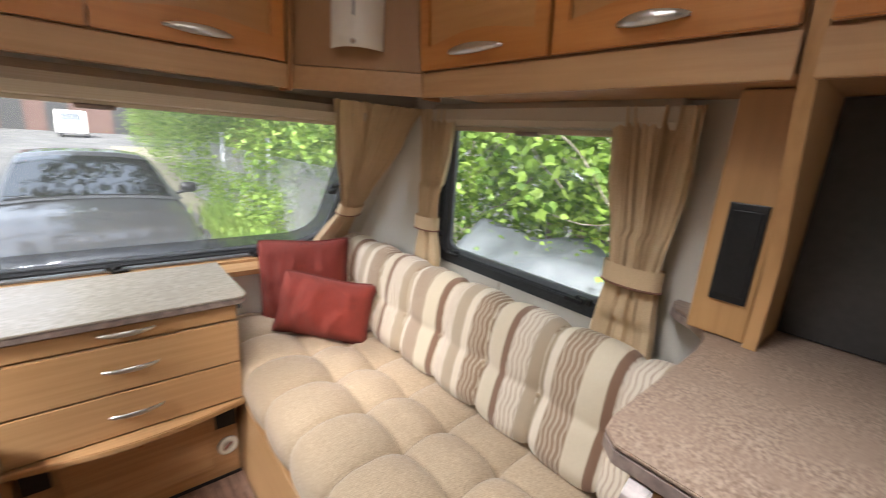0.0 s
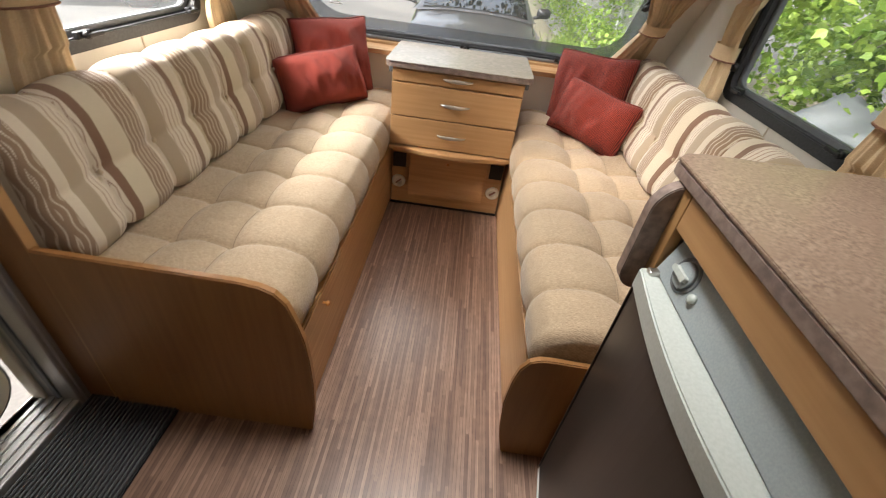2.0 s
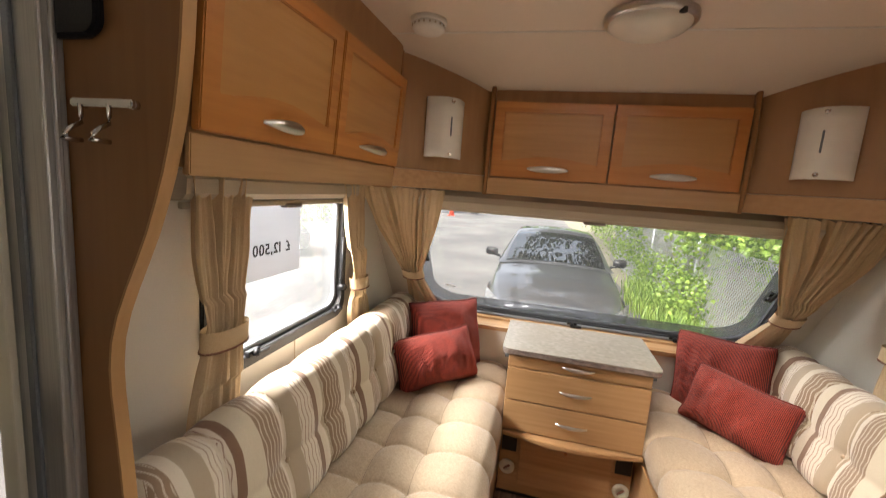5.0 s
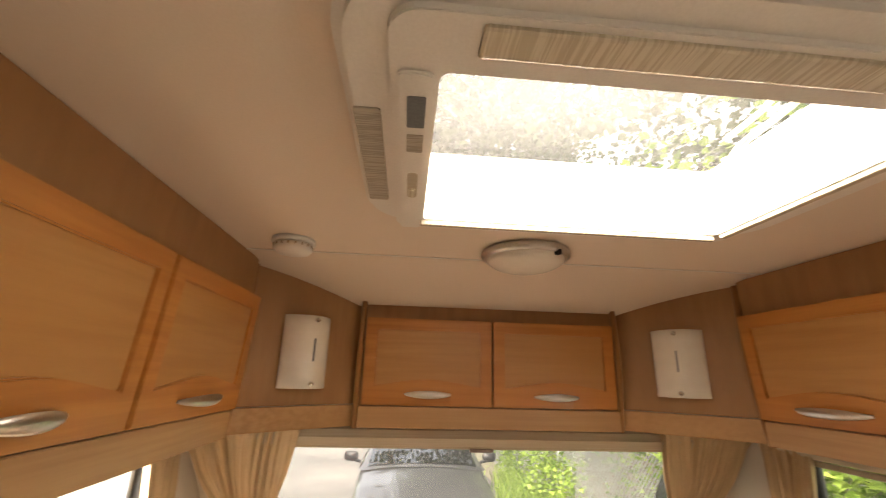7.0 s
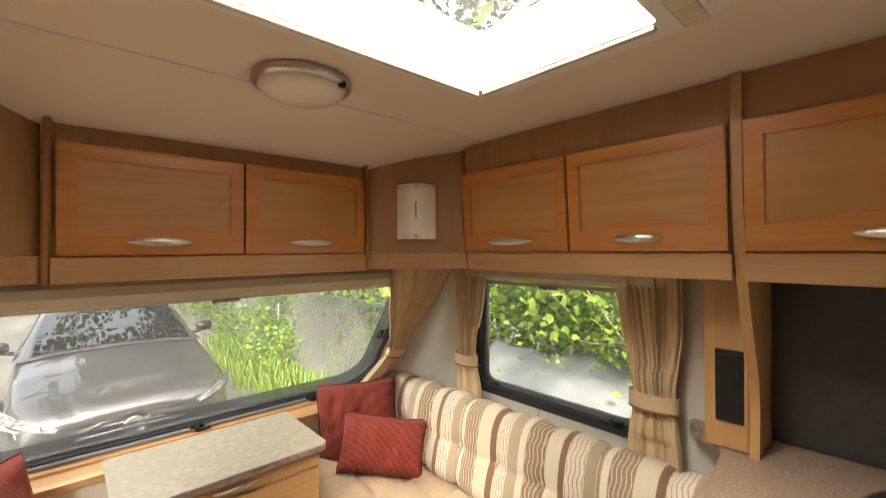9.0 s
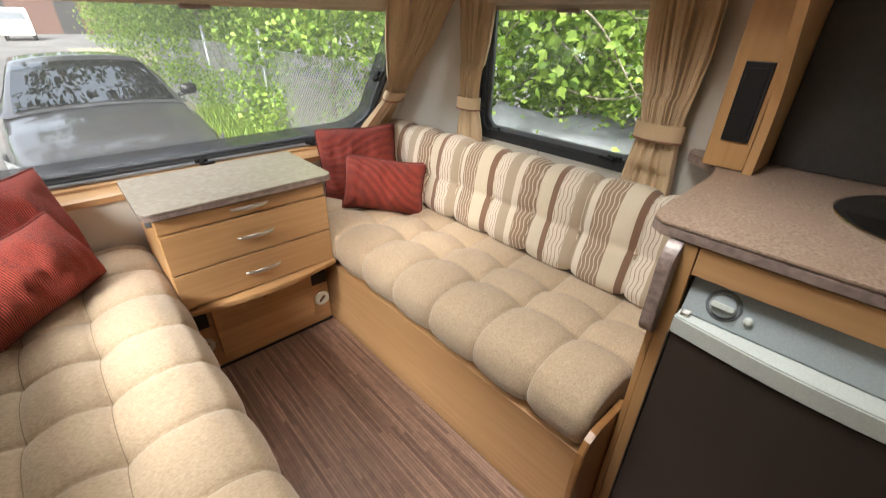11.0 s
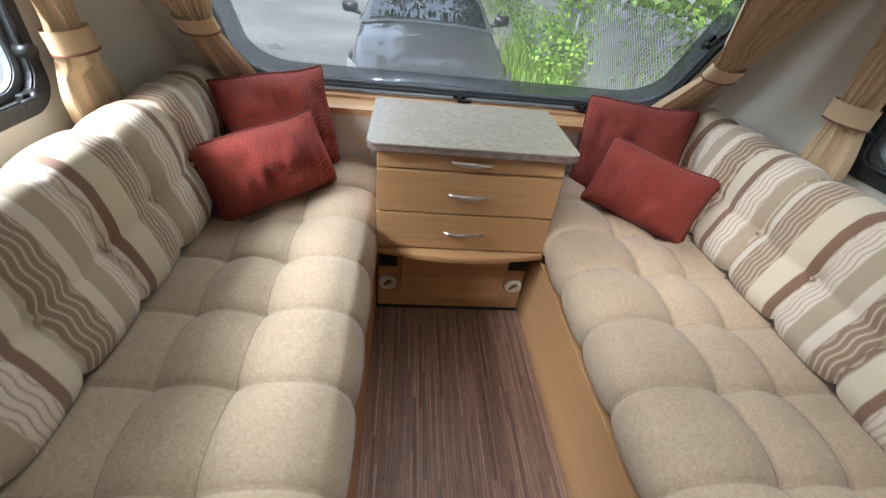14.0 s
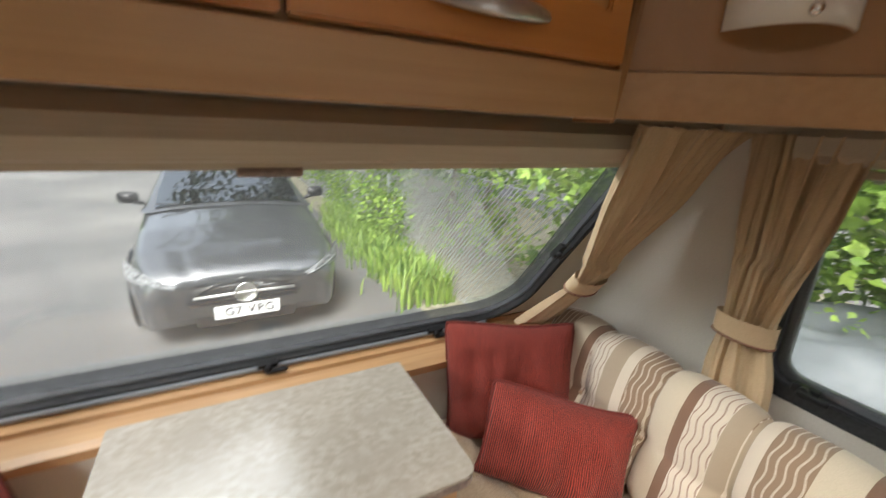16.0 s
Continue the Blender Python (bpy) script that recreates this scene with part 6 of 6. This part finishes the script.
def car(label, paint, body_h=1.0, plate=None):
    """A saloon; nose at y = 0, tail at +4.5, centred on x = 0, wheels on z = 0."""
    t = thing("car", label, "car", (0, 0, 0))
    # half-width, sill, shoulder and bonnet/boot height along the length
    st = [(0.0, 0.60, 0.30, 0.46, 0.58), (0.05, 0.72, 0.22, 0.47, 0.655), (0.16, 0.80, 0.20, 0.51, 0.735), (0.40, 0.875, 0.18, 0.60, 0.825), (0.80, 0.895, 0.18, 0.66, 0.92), (1.20, 0.90, 0.18, 0.70, 0.965), (1.42, 0.90, 0.18, 0.73, 1.0),
          (2.2, 0.90, 0.18, 0.76, 1.0), (3.2, 0.90, 0.18, 0.80, 1.0), (3.7, 0.89, 0.20, 0.84, 1.02), (4.2, 0.84, 0.24, 0.86, 1.04), (4.42, 0.76, 0.30, 0.82, 1.0), (4.50, 0.66, 0.40, 0.74, 0.90)]

    def row(y):
        return [lerp([(r[0], r[k]) for r in st], y) for k in range(1, 5)]

    def shell(u, v):
        y = 4.5 * u
        hw, z0, zs, zt = row(y)
        a = 2 * v - 1
        s = 1 if a > 0 else -1
        q = abs(a)
        # from the middle of the top out over the shoulder and down to the sill
        if q < 0.5:
            k = q / 0.5
            return Vector((s * hw * 0.90 * k, y, zt - (zt - zs) * 0.22 * k ** 3 - 0.01 * math.exp(-((k - 0.62) / 0.07) ** 2)))
        k = (q - 0.5) / 0.5
        return Vector((s * hw * (0.90 + 0.10 * math.sin(min(1, k * 2.4) * math.pi / 2) - 0.06 * max(0, k - 0.5)), y, (zt - (zt - zs) * 0.22) * (1 - k) + z0 * k))
    b = sheet(shell, 72, 56)
    bmesh.ops.holes_fill(b, edges=[e for e in b.edges if e.is_boundary])
    part("body", smooth(b), paint, t)
    cab = [(1.30, 0.995, 0.78), (1.62, 1.16, 0.74), (2.0, 1.345, 0.66), (2.35, 1.43, 0.615), (2.9, 1.44, 0.60), (3.4, 1.38, 0.60), (3.85, 1.18, 0.66), (4.15, 1.03, 0.72)]

    def cabin(u, v):
        y = 1.30 + 2.85 * u
        zt = lerp([(c[0], c[1]) for c in cab], y)
        hw = lerp([(c[0], c[2]) for c in cab], y)
        a = 2 * v - 1
        s = 1 if a > 0 else -1
        q = abs(a)
        if q < 0.62:
            return Vector((s * hw * q / 0.62, y, zt - 0.05 * (q / 0.62) ** 2.5))
        k = (q - 0.62) / 0.38
        return Vector((s * (hw + (0.84 - hw) * k), y, (zt - 0.05) * (1 - k) + 0.96 * k))
    part("cabin", sheet(cabin, 40, 36), paint, t)

    def screen(u, v):
        y = 1.355 + 0.80 * v
        hw = lerp([(c[0], c[2]) for c in cab], y) * 0.93
        a = 2 * u - 1
        zt = lerp([(c[0], c[1]) for c in cab], y)
        return Vector((a * hw, y - 0.012, zt - 0.05 * abs(a * 0.93) ** 2.5 + 0.008))
    part("windscreen", sheet(screen, 20, 16), M_carglass, t, "dark reflecting windscreen")
    for s in (-1, 1):
        def glass(u, v):
            y = 1.75 + 2.0 * u
            zt = lerp([(c[0], c[1]) for c in cab], y) - 0.05
            hw = lerp([(c[0], c[2]) for c in cab], y)
            k = 0.12 + 0.80 * v
            return Vector((s * (hw + (0.84 - hw) * k + 0.006), y, zt * (1 - k) + 0.96 * k))
        part("side_window", sheet(glass, 20, 6), M_carglass, t, "dark side glass")

        def lampf(u, v):
            x = 0.46 + 0.415 * u
            y = 0.035 + 0.30 * u ** 2.2 + 0.02 * v
            return Vector((s * x, y - 0.034, 0.535 + 0.08 * u + (0.11 + 0.05 * u) * v * (0.35 + 0.65 * u)))
        hl = part("headlight", sheet(lampf, 14, 6), M_lamp, t, "clear headlamp")
        part("lamp_strip", tube([Vector((s * (0.52 + 0.32 * k / 8), -0.012 + 0.25 * (0.16 + 0.84 * k / 8) ** 2.2, 0.575 + 0.085 * k / 8)) for k in range(9)], 0.006), M_lamp, hl)
        for u, r in ((0.42, 0.030), (0.72, 0.036)):
            part("reflector", lathe([(r, 0.0), (r * 0.9, 0.010), (r * 0.5, 0.004), (0.004, 0.003)], axes((s * (0.46 + 0.415 * u), 0.012 + 0.30 * u ** 2.2, 0.575 + 0.105 * u), (1, 0.5 * s, 0), (0, 0, 1)), 20), M_lamp, hl, "round bright reflector")
        part("air_intake", slab(rrect(0.26, 0.12, 0.03), axes((s * 0.55, 0.055, 0.36), (1, 0.35 * s, 0), (0, 0, 1)), 0.03), M_black, t)
        mr = part("mirror", smooth(slab(rrect(0.20, 0.125, 0.05), axes((s * 0.985, 1.69, 1.045), (1, 0.25 * s, 0), (0, 0, 1)), 0.07, bevel=0.022)), M_black, t, "dark mirror housing")
        part("mirror_arm", tube([(s * 0.84, 1.70, 0.98), (s * 0.94, 1.71, 1.0)], 0.022), M_black, mr)
        wheel(t, (s * 0.79, 0.86, 0.32), sx=s)
        wheel(t, (s * 0.79, 3.55, 0.32), sx=s)
        part("wheel_arch", lathe([(0.335, -0.02), (0.375, -0.02), (0.375, 0.02), (0.335, 0.02)], Matrix.Translation((s * 0.885, 0.86, 0.33)) @ pose(0, 0, 0, 0, 90, 0), 32), M_black, t)
        part("wheel_arch", lathe([(0.335, -0.02), (0.375, -0.02), (0.375, 0.02), (0.335, 0.02)], Matrix.Translation((s * 0.885, 3.55, 0.33)) @ pose(0, 0, 0, 0, 90, 0), 32), M_black, t)
    gr = part("grille", slab([(-0.42, 0.0), (0.42, 0.0), (0.50, 0.10), (0.44, 0.165), (-0.44, 0.165), (-0.50, 0.10)], axes((0, -0.004, 0.395), (1, 0, 0), (0, 0.12, 1)), 0.03), M_black, t)
    part("grille_bar", tube([(-0.40, -0.008, 0.475), (-0.2, -0.024, 0.485), (0, -0.028, 0.49), (0.2, -0.024, 0.485), (0.40, -0.008, 0.475)], 0.014), M_alu, gr, "bright bar across the grille")
    part("badge", lathe([(0.085, 0.0), (0.092, 0.014), (0.080, 0.018), (0.074, 0.006), (0.01, 0.008)], axes((0, -0.024, 0.49), (1, 0, 0), (0, 0, 1)), 32), M_steel, gr, "round bright badge")
    part("lower_grille", slab(rrect(0.80, 0.13, 0.04), axes((0, 0.008, 0.26), (1, 0, 0), (0, 0, 1)), 0.03), M_black, t)
    if plate:
        np_ = part("number_plate", slab(rrect(0.52, 0.115, 0.01), axes((0, -0.030, 0.325), (1, 0, 0), (0, 0, 1)), 0.012), M_plate, t, "white number plate")
        lettering(plate, 0.105, axes((0, -0.0305, 0.325), (1, 0, 0), (0, 0, 1)) @ pose(0, 0, 0.004), M_ink, np_)
    for k in (0, 1):
        part("wiper", tube([(0.30 - 0.62 * k, 1.34, 1.012), (-0.25 - 0.45 * k, 1.37, 1.030)], 0.005), M_black, t)
    return t


c1 = car("dark grey saloon parked nose-on to the caravan", M_car, plate="G7 VPG")
c1.matrix_basis = pose(0.03, 3.2, GZ, 0, 0, 1.0)
c2 = copy_thing(c1, pose(-6.35, 8.15, GZ, 0, 0, 128))
c2["label"] = "dark grey car parked side-on across the yard"

vn = thing("van", "white van parked far up the road", "van", (0, 46, GZ))
part("body", slab([(0, 0.35), (0, 1.1), (0.15, 1.25), (0.9, 1.35), (1.5, 2.1), (4.8, 2.2), (4.9, 0.35)], axes((0.5, 45, GZ), (0, 1, 0), (0, 0, 1)), 1.9, bevel=0.06), M_white, vn)
part("windscreen", slab([(-0.75, 0), (0.75, 0), (0.65, 0.62), (-0.65, 0.62)], axes((-0.45, 45.9, GZ + 1.40), (1, 0, 0), (0, 0.75, 1)), 0.02), M_carglass, vn)
for y in (45.9, 48.8):
    for x in (-1.3, 0.35):
        part("wheel", cyl((x, y, GZ + 0.33), (x + 0.2, y, GZ + 0.33), 0.33, n=20), M_tyre, vn)

leaves("far_trees", cloud(90, 420, 30, lambda r: (r.uniform(-34, 22), r.uniform(69, 80), r.uniform(0, 13)), 1.1), 0.8, M_leaf_b, "trees behind the far building", "trees", 91)
leaves("yard_trees", cloud(92, 360, 30, lambda r: (-16 + r.gauss(0, 1.6), r.uniform(2, 60), r.uniform(0, 8)), 0.8), 0.4, M_leaf_b, "trees behind the palisade fence", "trees", 93)
